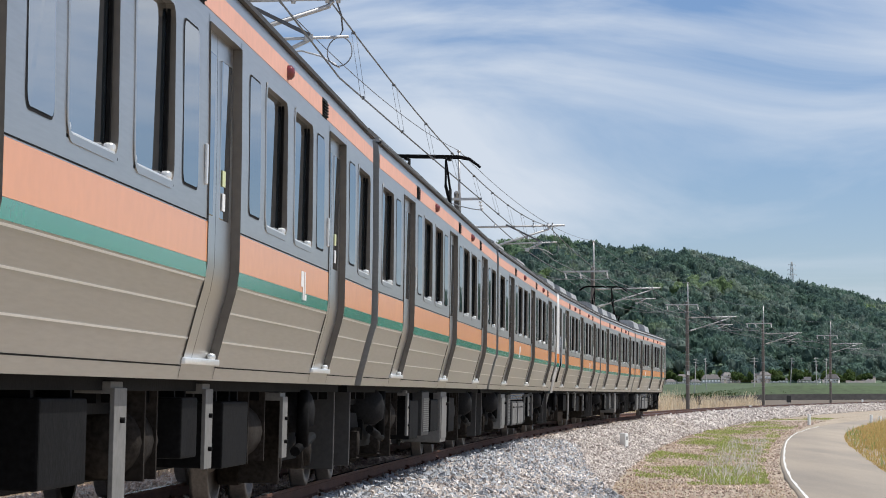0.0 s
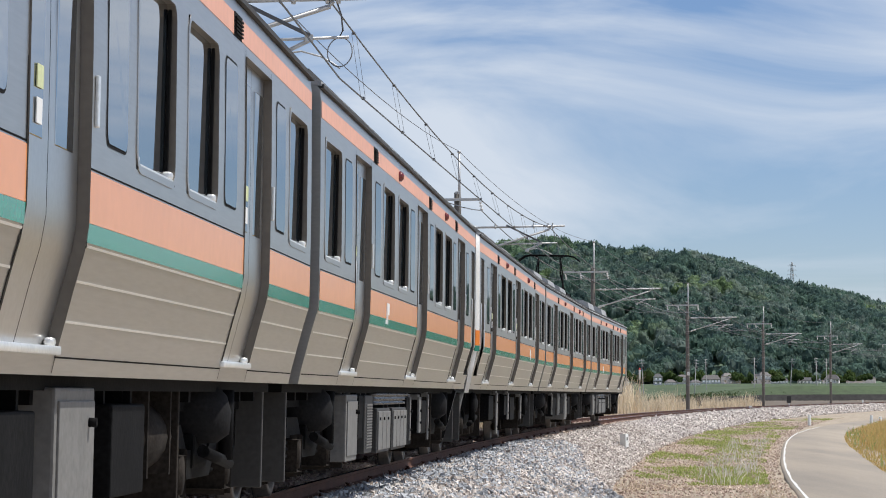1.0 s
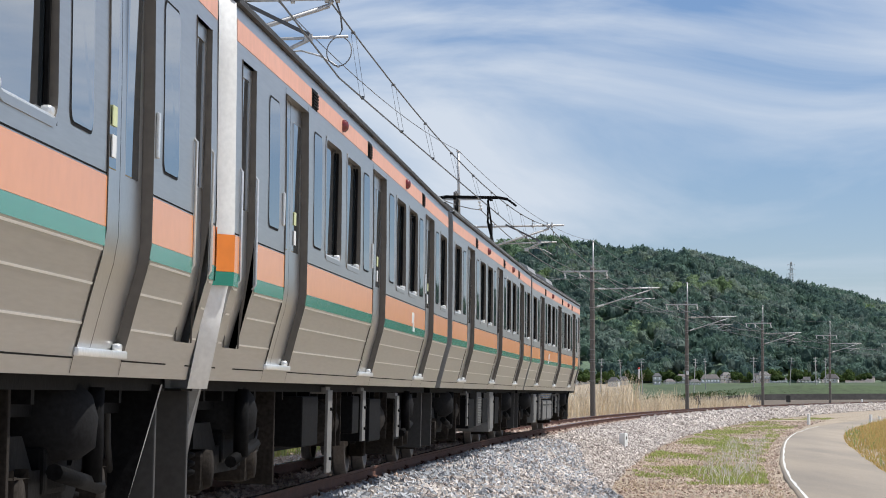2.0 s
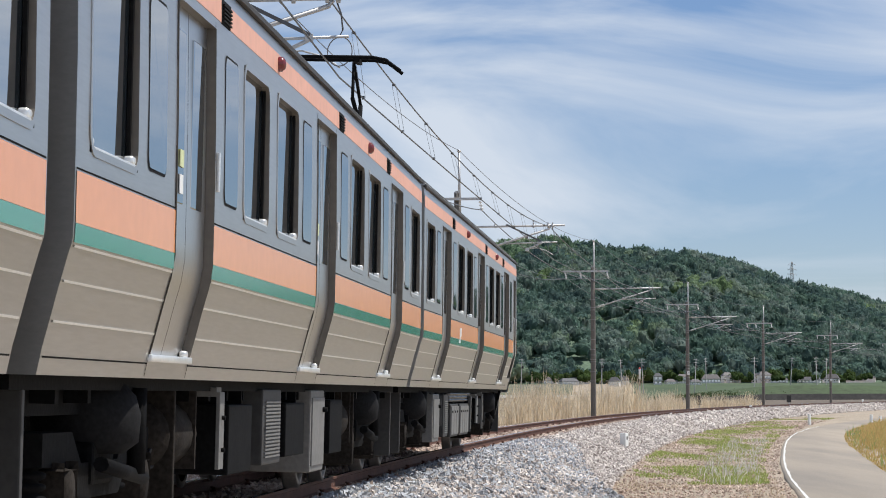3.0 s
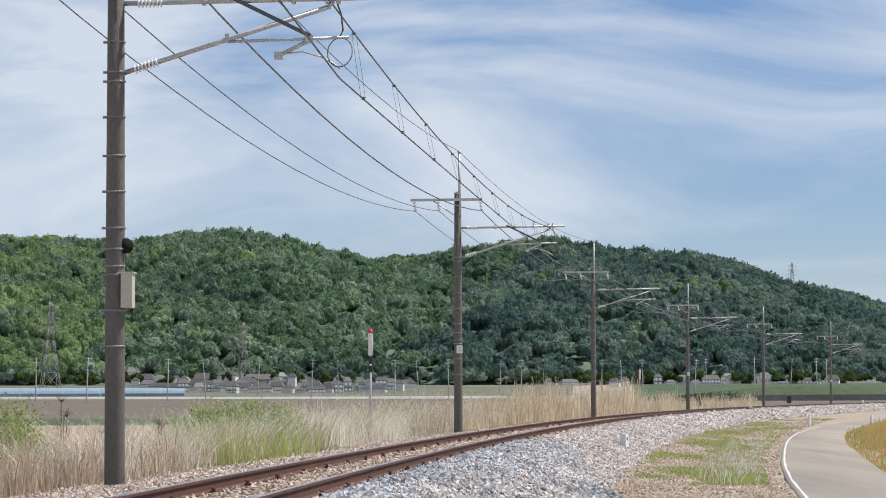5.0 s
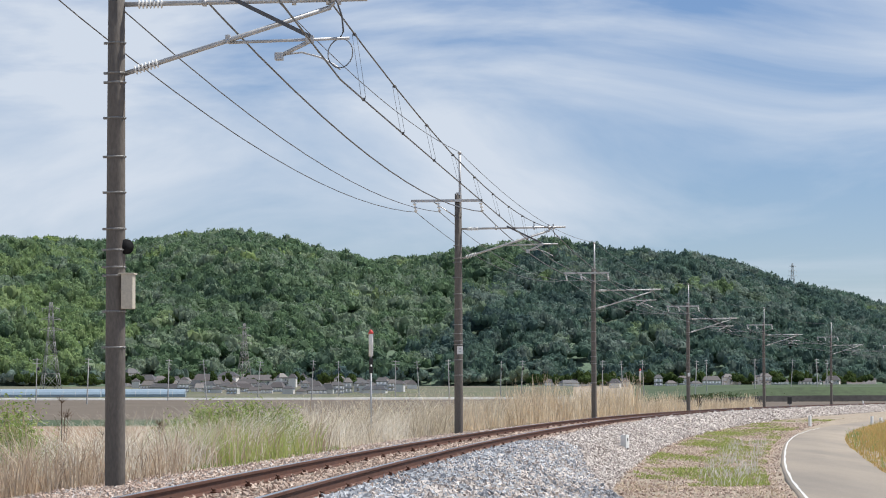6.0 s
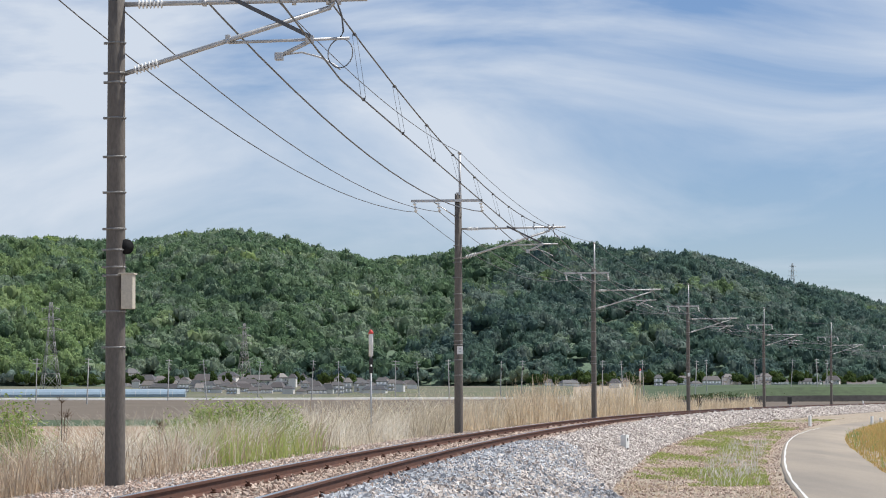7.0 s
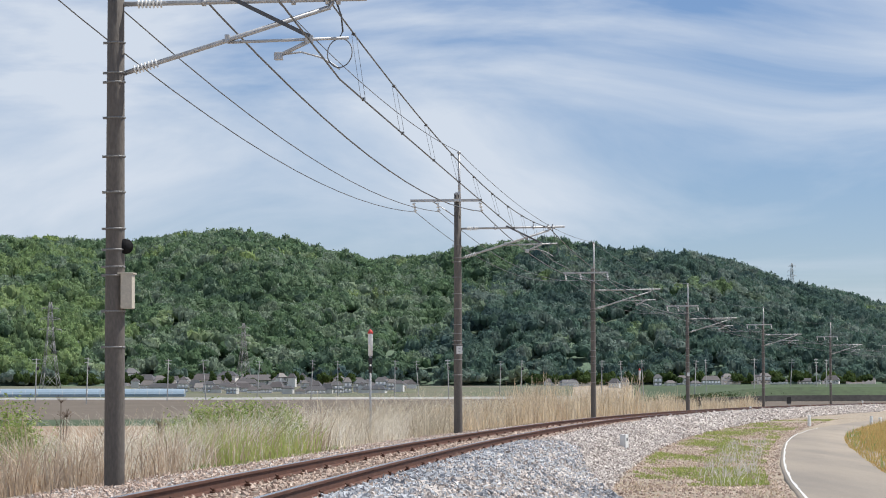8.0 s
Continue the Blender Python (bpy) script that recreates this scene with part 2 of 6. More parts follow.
def lathe(bm, centre, axis, profile, seg=12):
    """Turned shape: profile holds (distance along axis, radius)."""
    centre, axis = Vector(centre), Vector(axis).normalized()
    u = axis.cross(Vector((0, 0, 1)) if abs(axis.z) < 0.9 else Vector((1, 0, 0))).normalized()
    w = axis.cross(u)
    last = None
    for d, r in profile:
        now = ring(bm, [centre + axis * d + (u * math.cos(k * math.tau / seg) + w * math.sin(k * math.tau / seg)) * max(r, 1e-4) for k in range(seg)])
        if last:
            for k in range(seg):
                f = bm.faces.new((last[k], last[(k + 1) % seg], now[(k + 1) % seg], now[k]))
                f.smooth = True
        last = now


def mesh_of(name, bm, mat):
    me = bpy.data.meshes.new(name)
    bmesh.ops.recalc_face_normals(bm, faces=bm.faces)
    bm.to_mesh(me)
    bm.free()
    for one in mat if isinstance(mat, (list, tuple)) else [mat]:
        me.materials.append(one)
    return me


def part(name, bm, mat, parent=None, label=""):
    ob = new(name, mesh_of(name, bm, mat))
    ob.parent = parent
    if label:
        tagged(ob, label)
    return ob


def piece(name, me, parent, m):
    ob = new(name, me)
    ob.parent = parent
    ob.matrix_basis = m
    return ob


def base(name, m=None):
    ob = new(name)
    ob.empty_display_size = 0.2
    if m is not None:
        ob.matrix_basis = m
    return ob


def mesh_arrays(name, verts, faces, mat, smooth=False):
    """A mesh object from number arrays; every face has the same count of corners."""
    me = bpy.data.meshes.new(name)
    faces = np.asarray(faces, dtype=np.int32)
    k = faces.shape[1]
    me.vertices.add(len(verts))
    me.vertices.foreach_set("co", np.asarray(verts, dtype=np.float32).ravel())
    me.loops.add(faces.size)
    me.loops.foreach_set("vertex_index", faces.ravel())
    me.polygons.add(len(faces))
    me.polygons.foreach_set("loop_start", np.arange(0, faces.size, k, dtype=np.int32))
    me.polygons.foreach_set("loop_total", np.full(len(faces), k, dtype=np.int32))
    me.polygons.foreach_set("use_smooth", np.full(len(faces), smooth))
    me.update(calc_edges=True)
    me.materials.append(mat)
    return new(name, me)


# ---- the track's line: distance s along it, heading turning to the right ----
X0, HEAD, CANT = -3.5132, 0.031516, 0.02506
BENDS = [(-25, 0.0), (0, 2.004e-3), (25, 8.02e-4), (60, 6.94e-4), (120, 8.26e-4), (200, 6.52e-4), (320, 6.92e-4)]    # metres along, turn per metre
_S = np.linspace(-260, 700, 4801)
_DS = _S[1] - _S[0]
_K = np.interp(_S, [a for a, b in BENDS], [b for a, b in BENDS])
_T = np.cumsum(_K) * _DS
_T += HEAD - np.interp(0, _S, _T)
_X = np.concatenate([[0], np.cumsum((np.sin(_T[1:]) + np.sin(_T[:-1])) / 2 * _DS)])
_Y = np.concatenate([[0], np.cumsum((np.cos(_T[1:]) + np.cos(_T[:-1])) / 2 * _DS)])
_X += X0 - np.interp(0, _S, _X)
_Y -= np.interp(0, _S, _Y)


def line(s):
    return np.interp(s, _S, _X), np.interp(s, _S, _Y), np.interp(s, _S, _T)


def beside(s, off, z=0.0, cant=False):
    """The point off metres to the right of the track's middle at s, z above the rails."""
    x, y, t = line(s)
    if cant:
        off, z = off * math.cos(CANT) + z * math.sin(CANT), z * math.cos(CANT) - off * math.sin(CANT)
    return Vector((x + off * np.cos(t), y - off * np.sin(t), z))


def off_of(x, y):
    """Distance along the track and off to its right, for arrays of places."""
    s = np.asarray(y, dtype=float).copy()
    for _ in range(4):
        a, b, t = line(s)
        s = s + (x - a) * np.sin(t) + (y - b) * np.cos(t)
    a, b, t = line(s)
    return s, (x - a) * np.cos(t) - (y - b) * np.sin(t)


# ---- ground ----
def smooth(a, b, v):
    t = np.clip((v - a) / (b - a), 0, 1)
    return t * t * (3 - 2 * t)


def wobble(x, y, scale, seed=0.0):
    """Cheap rolling noise for arrays."""
    return (np.sin(x / scale + 1.3 + seed) * np.cos(y / (scale * 1.27) + 0.7 * seed)
            + 0.5 * np.sin(x / (scale * 0.47) + y / (scale * 0.61) + 2.1 * seed)
            + 0.25 * np.cos(x / (scale * 0.21) - y / (scale * 0.27) + seed)) / 1.75


def patches(x, y, size, seed=0):
    """Uneven patches from 0 to 1: smoothed random values on a grid, at two scales."""
    out = 0
    for k, (grain, gain) in enumerate(((size, 0.65), (size * 0.37, 0.35))):
        u, v = np.asarray(x) / grain + 17.3 * seed, np.asarray(y) / grain + 5.1 * k
        i, j = np.floor(u).astype(np.int64), np.floor(v).astype(np.int64)
        a, b = u - i, v - j
        a, b = a * a * (3 - 2 * a), b * b * (3 - 2 * b)

        def cell(p, q):
            h = (p * 374761393 + q * 668265263 + seed * 974711) & 0x7FFFFFFF
            h = ((h ^ (h >> 13)) * 1274126177) & 0x7FFFFFFF
            return ((h ^ (h >> 16)) & 0xFFFF) / 65535.0
        out = out + gain * ((cell(i, j) * (1 - a) + cell(i + 1, j) * a) * (1 - b) + (cell(i, j + 1) * (1 - a) + cell(i + 1, j + 1) * a) * b)
    return out


def lie(x, y):
    """The height of the land, rails at zero."""
    x, y = np.asarray(x, dtype=float), np.asarray(y, dtype=float)
    s, o = off_of(x, y)
    right = -0.32 - 0.43 * smooth(1.25, 2.75, o) + 0.03 * wobble(x, y, 1.7) * smooth(2.2, 3.2, o)
    left = -0.24 - 0.12 * smooth(1.6, 3.4, -o) - 1.25 * smooth(3.6, 8.5, -o)
    far = np.hypot(x, y)
    z = np.where(o > 0, right, left)
    # the land rises a little towards the foot of the hill
    z = z + np.where(o > 0, smooth(250, 900, far) * 2.6, smooth(330, 950, far) * 3.4) + smooth(740, 880, far) * 2.3
    rise = smooth(9.0, 12.0, o - 2.2 - 0.03 * np.clip(s, 0, 90)) * (s < 160) * 0.25
    return z + np.where(o > 0, rise, 0)


def road_edge(y):
    """The road's edge beside the track, as x for a distance y, and its width."""
    return (2.276 + 0.0522 * y + 0.000474 * np.clip(y, 0, 190) ** 2 + 0.17 * np.clip(y - 190, 0, 500)
            - 0.5 * smooth(72, 128, y) * (1 - smooth(140, 176, y)))


ROAD_W = 2.05


def build_ground():
    near = [np.linspace(-40, 10, 26), np.linspace(10.5, 200, 380), np.linspace(204, 1000, 130), np.linspace(1030, 4200, 40)]
    ys = np.unique(np.concatenate(near))
    offs = np.concatenate([-np.geomspace(3000, 9, 60), np.linspace(-8.6, 26, 175), np.geomspace(27, 3000, 50)])
    verts = []
    for y in ys:
        # rows follow the track near it, so the embankment keeps its edges
        s = float(y)
        x, yy, t = line(min(s, 600.0))
        xs = x + offs
        verts.append(np.stack([xs, np.full_like(xs, y), lie(xs, np.full_like(xs, y))], 1))
    v = np.concatenate(verts)
    n, m = len(ys), len(offs)
    i = np.arange((n - 1) * m).reshape(n - 1, m)[:, :-1].ravel()
    faces = np.stack([i, i + 1, i + m + 1, i + m], 1)
    g = mesh_arrays("ground", v, faces, EARTH, True)
    return tagged(g, "dry earth verge and flat fields beside a railway", "ground", kind="structure")


ground = build_ground()


def build_road():
    ys = np.concatenate([np.linspace(-30, 150, 181), np.linspace(154, 420, 68)])
    bm = bmesh.new()
    rows = []
    for y in ys:
        x = float(road_edge(y))
        w = ROAD_W + 0.05 * math.sin(y * 0.11)
        z = float(max(lie(x, y), lie(x + w, y))) + 0.035
        z0 = z - 0.07
        rows.append(ring(bm, [(x - 0.02, y, z0), (x, y, z - 0.01), (x + 0.05, y, z), (x + w * 0.5, y, z + 0.03), (x + w, y, z), (x + w + 0.05, y, z0)]))
    for a, b in zip(rows, rows[1:]):
        for k in range(5):
            bm.faces.new((a[k], a[k + 1], b[k + 1], b[k])).smooth = True
    tagged(part("road", bm, ASPHALT), "narrow pale worn asphalt farm road", "road", kind="structure")
    bm = bmesh.new()
    rows = []
    for y in ys[:170]:
        x = float(road_edge(y))
        z = float(max(lie(x, y), lie(x + ROAD_W, y))) + 0.035
        w = 0.042 + 0.010 * math.sin(y * 0.9) + 0.008 * math.sin(y * 3.7)
        rows.append(ring(bm, [(x + 0.065, y, z - 0.01), (x + 0.065, y, z + 0.006), (x + 0.065 + w, y, z + 0.008), (x + 0.065 + w, y, z - 0.01)]))
    for a, b in zip(rows, rows[1:]):
        for k in range(3):
            bm.faces.new((a[k], a[k + 1], b[k + 1], b[k]))
    tagged(part("road_line", bm, LINE_WHITE), "worn white painted line along the road edge", "road marking", kind="structure")


build_road()


# ---- track ----
def build_track():
    ss = np.arange(-60, 560, 0.5)
    track = tagged(base("railway_track"), "rusty single railway track on stone ballast", "railway track", kind="structure")
    prof = [(-0.06, -0.153), (-0.06, -0.14), (-0.012, -0.12), (-0.009, -0.04), (-0.032, -0.03), (-0.032, -0.004), (-0.026, 0.0)]
    prof = prof + [(-a, b) for a, b in prof[::-1]]
    for side in (-0.566, 0.566):
        bm = bmesh.new()
        last = None
        for s in ss:
            now = ring(bm, [beside(s, side + a, b, True) for a, b in prof])
            if last:
                for k in range(len(prof) - 1):
                    f = bm.faces.new((last[k], last[k + 1], now[k + 1], now[k]))
                    f.material_index = 1 if k == 6 else 0
            last = now
        part("rail", bm, [RAIL_SIDE, RAIL_HEAD], track, "rusty steel rail with a bright worn head")
    bm = bmesh.new()
    box(bm, -0.12, 0.12, -1.0, 1.0, -0.33, -0.155, 0.02)
    sleeper = mesh_of("sleeper", bm, SLEEPER)
    bm = bmesh.new()
    for sx in (-1, 1):
        box(bm, -0.05, 0.05, sx * 0.10 - 0.035, sx * 0.10 + 0.035, -0.157, -0.115, 0.008)
        tube(bm, (0, sx * 0.10, -0.13), (0, sx * 0.10, -0.085), 0.02, seg=6)
        path_tube(bm, [(-0.05, sx * 0.10, -0.1), (-0.02, sx * 0.075, -0.085), (0.02, sx * 0.075, -0.085), (0.05, sx * 0.10, -0.1)], 0.009, 5)
    clip = mesh_of("rail_clip", bm, RAIL_SIDE)
    for k in range(int((300 + 6) / 0.64)):
        s = 6 + k * 0.64
        x, y, t = line(s)
        m = Matrix.Translation((x, y, 0)) @ Matrix.Rotation(-t + math.pi / 2, 4, "Z") @ Matrix.Rotation(CANT, 4, "X")
        if s > 196:
            break
        piece("sleeper", sleeper, track, m)
        if s < 110 and k % 4 == 1:
            for side in (-0.566, 0.566):
                piece("rail_clip", clip, track, m @ Matrix.Translation((0, -side, 0)))
    return track


track = build_track()


def scatter_stones(name, count, place, mat, label, size=(0.026, 0.066), seed=1):
    """Broken stones, each an uneven six-cornered lump, sunk a little in the bed."""
    r = np.random.default_rng(seed)
    x, y, z, gain = place(r, count)
    count = len(x)
    shape = np.array([(1, 0, 0), (-1, 0, 0), (0, 1, 0), (0, -1, 0), (0, 0, 0.8), (0, 0, -0.6)], float)
    tri = np.array([(0, 2, 4), (2, 1, 4), (1, 3, 4), (3, 0, 4), (2, 0, 5), (1, 2, 5), (3, 1, 5), (0, 3, 5)])
    v = shape[None] * r.uniform(0.6, 1.25, (count, 6, 1)) + r.uniform(-0.28, 0.28, (count, 6, 3))
    q = r.normal(size=(count, 4))
    q /= np.linalg.norm(q, axis=1)[:, None]
    a, b, c, d = q.T
    rot = np.stack([np.stack([1 - 2 * (c * c + d * d), 2 * (b * c - a * d), 2 * (b * d + a * c)], 1),
                    np.stack([2 * (b * c + a * d), 1 - 2 * (b * b + d * d), 2 * (c * d - a * b)], 1),
                    np.stack([2 * (b * d - a * c), 2 * (c * d + a * b), 1 - 2 * (b * b + c * c)], 1)], 1)
    v = np.einsum("nij,nkj->nki", rot, v)
    rad = r.uniform(size[0], size[1], count) * gain
    v = v * rad[:, None, None] + np.stack([x, y, z], 1)[:, None]
    f = tri[None] + (np.arange(count) * 6)[:, None, None]
    ob = mesh_arrays(name, v.reshape(-1, 3), f.reshape(-1, 3), mat)
    return tagged(ob, label, "ballast", kind="stuff")


def bed_top(o):
    """Height of the ballast over the track's cross-section."""
    o = np.asarray(o, dtype=float)
    top = -0.175 - o * math.sin(CANT)
    r = -0.20 - 0.52 * smooth(1.45, 3.0, o)
    l = -0.16 - 0.16 * smooth(1.4, 3.2, -o)
    return np.where(o > 1.3, r, np.where(o < -1.3, l, top))


def strip(s0, s1, o0, o1):
    def place(r, n):
        s = s0 + (s1 - s0) * r.uniform(0, 1, n) ** 1.35
        o = r.uniform(o0, o1, n)
        a, b, t = line(s)
        gain = 1 + 0.5 * np.clip((s - 45) / 90, 0, 1.6)
        return a + o * np.cos(t), b - o * np.sin(t), bed_top(o) + r.uniform(-0.025, 0.03, n), gain
    return place


def fresh_heap(r, n):
    """Newly tipped stone beside the near rail, thinning out with distance."""
    s = 24 + 42 * r.uniform(0, 1, n) ** 1.15
    o = 0.72 + (np.interp(s, [24, 40, 66], [2.3, 2.0, 0.8])) * r.uniform(0, 1.25, n) ** 2.0
    a, b, t = line(s)
    return a + o * np.cos(t), b - o * np.sin(t), bed_top(o) + r.uniform(-0.015, 0.035, n), 0.9 + 0 * s


def build_bed():
    ss = np.concatenate([np.arange(-60, 200, 1.0), np.arange(200, 560, 4.0)])
    offs = np.array([-3.3, -2.6, -2.0, -1.5, -1.2, -0.6, 0, 0.6, 1.2, 1.5, 1.8, 2.1, 2.4, 2.7, 3.05])
    v = []
    for s in ss:
        a, b, t = line(s)
        v.append(np.stack([a + offs * np.cos(t), b - offs * np.sin(t), bed_top(offs) - 0.015], 1))
    n, m = len(ss), len(offs)
    i = np.arange((n - 1) * m).reshape(n - 1, m)[:, :-1].ravel()
    bed = mesh_arrays("ballast_bed", np.concatenate(v), np.stack([i, i + 1, i + m + 1, i + m], 1), STONE_BED, True)
    tagged(bed, "crushed stone ballast bed under the track", "ballast", kind="structure")


STONE_BED = material("ballast_bed", (0.45, 0.41, 0.375), 0.95, 0, 0.35, 2.0, 22, 0.9, depth=0.05)
build_bed()
scatter_stones("ballast_shoulder", 40000, strip(22, 130, 0.95, 3.25), STONE, "pale warm grey crushed stone on the ballast shoulder", (0.022, 0.056), seed=2)
scatter_stones("ballast_fresh", 17000, fresh_heap, STONE_NEW, "blue-grey fresh crushed stone beside the rail", seed=3)
scatter_stones("ballast_between", 24000, strip(24, 120, -0.95, 0.95), STONE_RUST, "rust-stained crushed stone between the rails", (0.02, 0.05), seed=4)
scatter_stones("ballast_far_side", 28000, strip(28, 130, -3.4, -0.7), STONE_RUST, "brownish crushed stone on the far shoulder", (0.018, 0.046), seed=5)
scatter_stones("ballast_far_pale", 9000, strip(28, 120, -3.3, -0.8), STONE, "pale crushed stone among the brown on the far shoulder", (0.018, 0.042), seed=15)

scatter_stones("ballast_beyond", 15000, strip(120, 330, 0.9, 3.3), STONE, "grey crushed stone shoulder along the far curve", (0.05, 0.10), seed=6)

# ---- the wooded hill ----
HILL_Y = 1337.0
HILLS = [(-260, 40.7), (-234, 42.2), (-208, 42.0), (-182, 43.2), (-156, 39.3), (-130, 43.0), (-104, 46.4), (-78, 42.4), (-52, 36.9), (-26, 35.0), (0, 36.1), (26, 41.2), (52, 43.4), (78, 36.9), (104, 35.6), (130, 37.7), (156, 27.0), (182, 26.5), (208, 20.0), (234, 15.5), (260, 3.0), (330, 16.0), (380, 26.0), (430, 30.0), (480, 27.0), (530, 32.0)]


def hill_height(x, y):
    """Rounded wooded ridges, steep in front, with spurs and gullies."""
    k = y / HILL_Y
    xr = x / k
    ridge = sum(h * np.exp(-((xr - c) / 24.0) ** 2) for c, h in HILLS)
    t = np.clip((y - 965) / (HILL_Y - 965), 0, 1.6)
    rise = np.where(t < 1, np.sin(np.minimum(t, 1) * math.pi / 2) ** 0.85, 1 - (t - 1) * 0.4)
    spur = 7.0 * wobble(xr + 30 * t, y * 0.5, 26.0, 2.0) * np.sin(np.clip(t, 0, 1) * math.pi)
    return 4.0 + np.maximum(ridge * 0.885 * rise + spur, 0)


def build_hill():
    xs, ys = np.linspace(-330, 640, 240), np.linspace(955, 1640, 110)
    X, Y = np.meshgrid(xs, ys)
    Z = hill_height(X, Y)
    v = np.stack([X, Y, Z], 2).reshape(-1, 3)
    n, m = len(ys), len(xs)
    i = np.arange((n - 1) * m).reshape(n - 1, m)[:, :-1].ravel()
    h = mesh_arrays("hill", v, np.stack([i, i + 1, i + m + 1, i + m], 1), UNDERSTOREY, True)
    tagged(h, "long wooded hill behind the village", "hill", kind="structure")


build_hill()


def lump(r):
    """A rough twenty-sided lump of leaves."""
    g = (1 + 5 ** 0.5) / 2
    v = np.array([(-1, g, 0), (1, g, 0), (-1, -g, 0), (1, -g, 0), (0, -1, g), (0, 1, g), (0, -1, -g), (0, 1, -g), (g, 0, -1), (g, 0, 1), (-g, 0, -1), (-g, 0, 1)], float)
    v /= np.linalg.norm(v[0])
    f = np.array([(0, 11, 5), (0, 5, 1), (0, 1, 7), (0, 7, 10), (0, 10, 11), (1, 5, 9), (5, 11, 4), (11, 10, 2), (10, 7, 6), (7, 1, 8),
                  (3, 9, 4), (3, 4, 2), (3, 2, 6), (3, 6, 8), (3, 8, 9), (4, 9, 5), (2, 4, 11), (6, 2, 10), (8, 6, 7), (9, 8, 1)])
    return v * r.uniform(0.78, 1.2, (12, 1)), f


def crown_shape(r, lumps, leaves):
    """One crown: lumps of foliage in an uneven dome, with loose leaf clumps standing off them; unit size."""
    vs, fs, n = [], [], 0
    way, out = r.uniform(0, math.tau, lumps), 0.62 * np.sqrt(np.arange(lumps) / lumps)
    mid = np.stack([np.cos(way) * out, np.sin(way) * out, 0.28 - 0.75 * out ** 2 + r.uniform(-0.06, 0.06, lumps)], 1)
    rad = r.uniform(0.26, 0.42, lumps)
    for k in range(lumps):
        v, f = lump(r)
        vs.append(mid[k] + v * rad[k] * (1, 1, 0.8))
        fs.append(f + n)
        n += 12
    k = r.integers(0, lumps, leaves)
    d = r.normal(size=(leaves, 3))
    d[:, 2] = np.abs(d[:, 2])
    d /= np.linalg.norm(d, axis=1)[:, None]
    c = mid[k] + d * (rad[k] * r.uniform(0.95, 1.15, leaves))[:, None] * (1, 1, 0.85)
    w = d + r.normal(size=(leaves, 3)) * 0.5
    u = np.cross(w, r.normal(size=(leaves, 3)))
    u /= np.linalg.norm(u, axis=1)[:, None]
    w = np.cross(w, u)
    w /= np.linalg.norm(w, axis=1)[:, None]
    s = r.uniform(0.06, 0.13, leaves)[:, None]
    vs.append(np.stack([c - u * s, c + u * s, c + w * s * 1.3], 1).reshape(-1, 3))
    fs.append(np.arange(leaves * 3).reshape(-1, 3) + n)
    return np.concatenate(vs), np.concatenate(fs)


def plant_trees(name, x, y, z, wide, tall, mat, label, r, lumps=9, leaves=130):
    kinds = [crown_shape(r, lumps, leaves) for _ in range(9)]
    pick, turn = r.integers(0, 9, len(x)), r.uniform(0, math.tau, len(x))
    out, faces, n = [], [], 0
    for i in range(len(x)):
        q, f = kinds[pick[i]]
        c, s = math.cos(turn[i]), math.sin(turn[i])
        out.append(np.stack([x[i] + wide[i] * (q[:, 0] * c - q[:, 1] * s), y[i] + wide[i] * (q[:, 0] * s + q[:, 1] * c), z[i] + tall[i] * (0.5 + q[:, 2])], 1))
        faces.append(f + n)
        n += len(q)
    return tagged(mesh_arrays(name, np.concatenate(out), np.concatenate(faces), mat, False), label, "woods", kind="stuff")


def build_forest():
    r = np.random.default_rng(11)
    n = 5600
    y = 960 + 395 * r.uniform(0, 1, n) ** 0.9
    x = r.uniform(-0.165, 0.165, n) * y
    beyond = r.uniform(0, 1, n) < 0.05
    x = np.where(beyond, r.uniform(0.165, 0.4, n) * y, x)
    z = hill_height(x, y)
    wide, tall = r.uniform(3.4, 6.4, n), r.uniform(5.5, 9.0, n)
    # cloud shade on the right slope and foot is put in as darker leaves
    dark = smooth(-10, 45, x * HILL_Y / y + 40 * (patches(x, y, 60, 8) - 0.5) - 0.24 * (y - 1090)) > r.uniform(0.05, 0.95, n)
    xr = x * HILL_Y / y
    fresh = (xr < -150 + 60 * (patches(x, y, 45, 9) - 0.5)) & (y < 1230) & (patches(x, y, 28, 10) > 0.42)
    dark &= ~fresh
    for name, pick, mat, label in (("fresh_grove", fresh, FRESH_WOOD, "bright yellow-green young woods on the lower slope"), ("forest", ~dark & ~fresh, FOREST, "dense mixed green broadleaf woods covering the hill"), ("dark_forest", dark, SHADED_WOOD, "dense green woods on the hill, darkened for cloud shade")):
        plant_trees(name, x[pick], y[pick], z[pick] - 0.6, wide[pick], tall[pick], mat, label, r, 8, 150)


build_forest()


# ---- the train: x runs along a car, its visible side faces -y, rails at z = 0 ----
WALL = [(1.05, 1.335), (1.16, 1.356), (1.28, 1.386), (1.42, 1.420), (1.56, 1.457), (1.60, 1.4695), (1.63, 1.474), (1.69, 1.475), (1.95, 1.475),
        (2.4, 1.472), (3.0, 1.460), (3.20, 1.455), (3.28, 1.445)]
ROOF = [(3.30, 1.46), (3.335, 1.455), (3.36, 1.40), (3.42, 1.30), (3.50, 1.08), (3.57, 0.80), (3.62, 0.45), (3.64, 0.0)]
HALF = 9.75
FACE = 9.58
SASH_Z, DOOR_Z = (2.03, 2.92), (1.17, 3.0)
WIN_W, DOOR_W, PANE_W = 1.15, 1.30, 0.52
RECESS = 0.048


def half_at(z):
    return float(np.interp(z, [a for a, b in WALL], [b for a, b in WALL]))


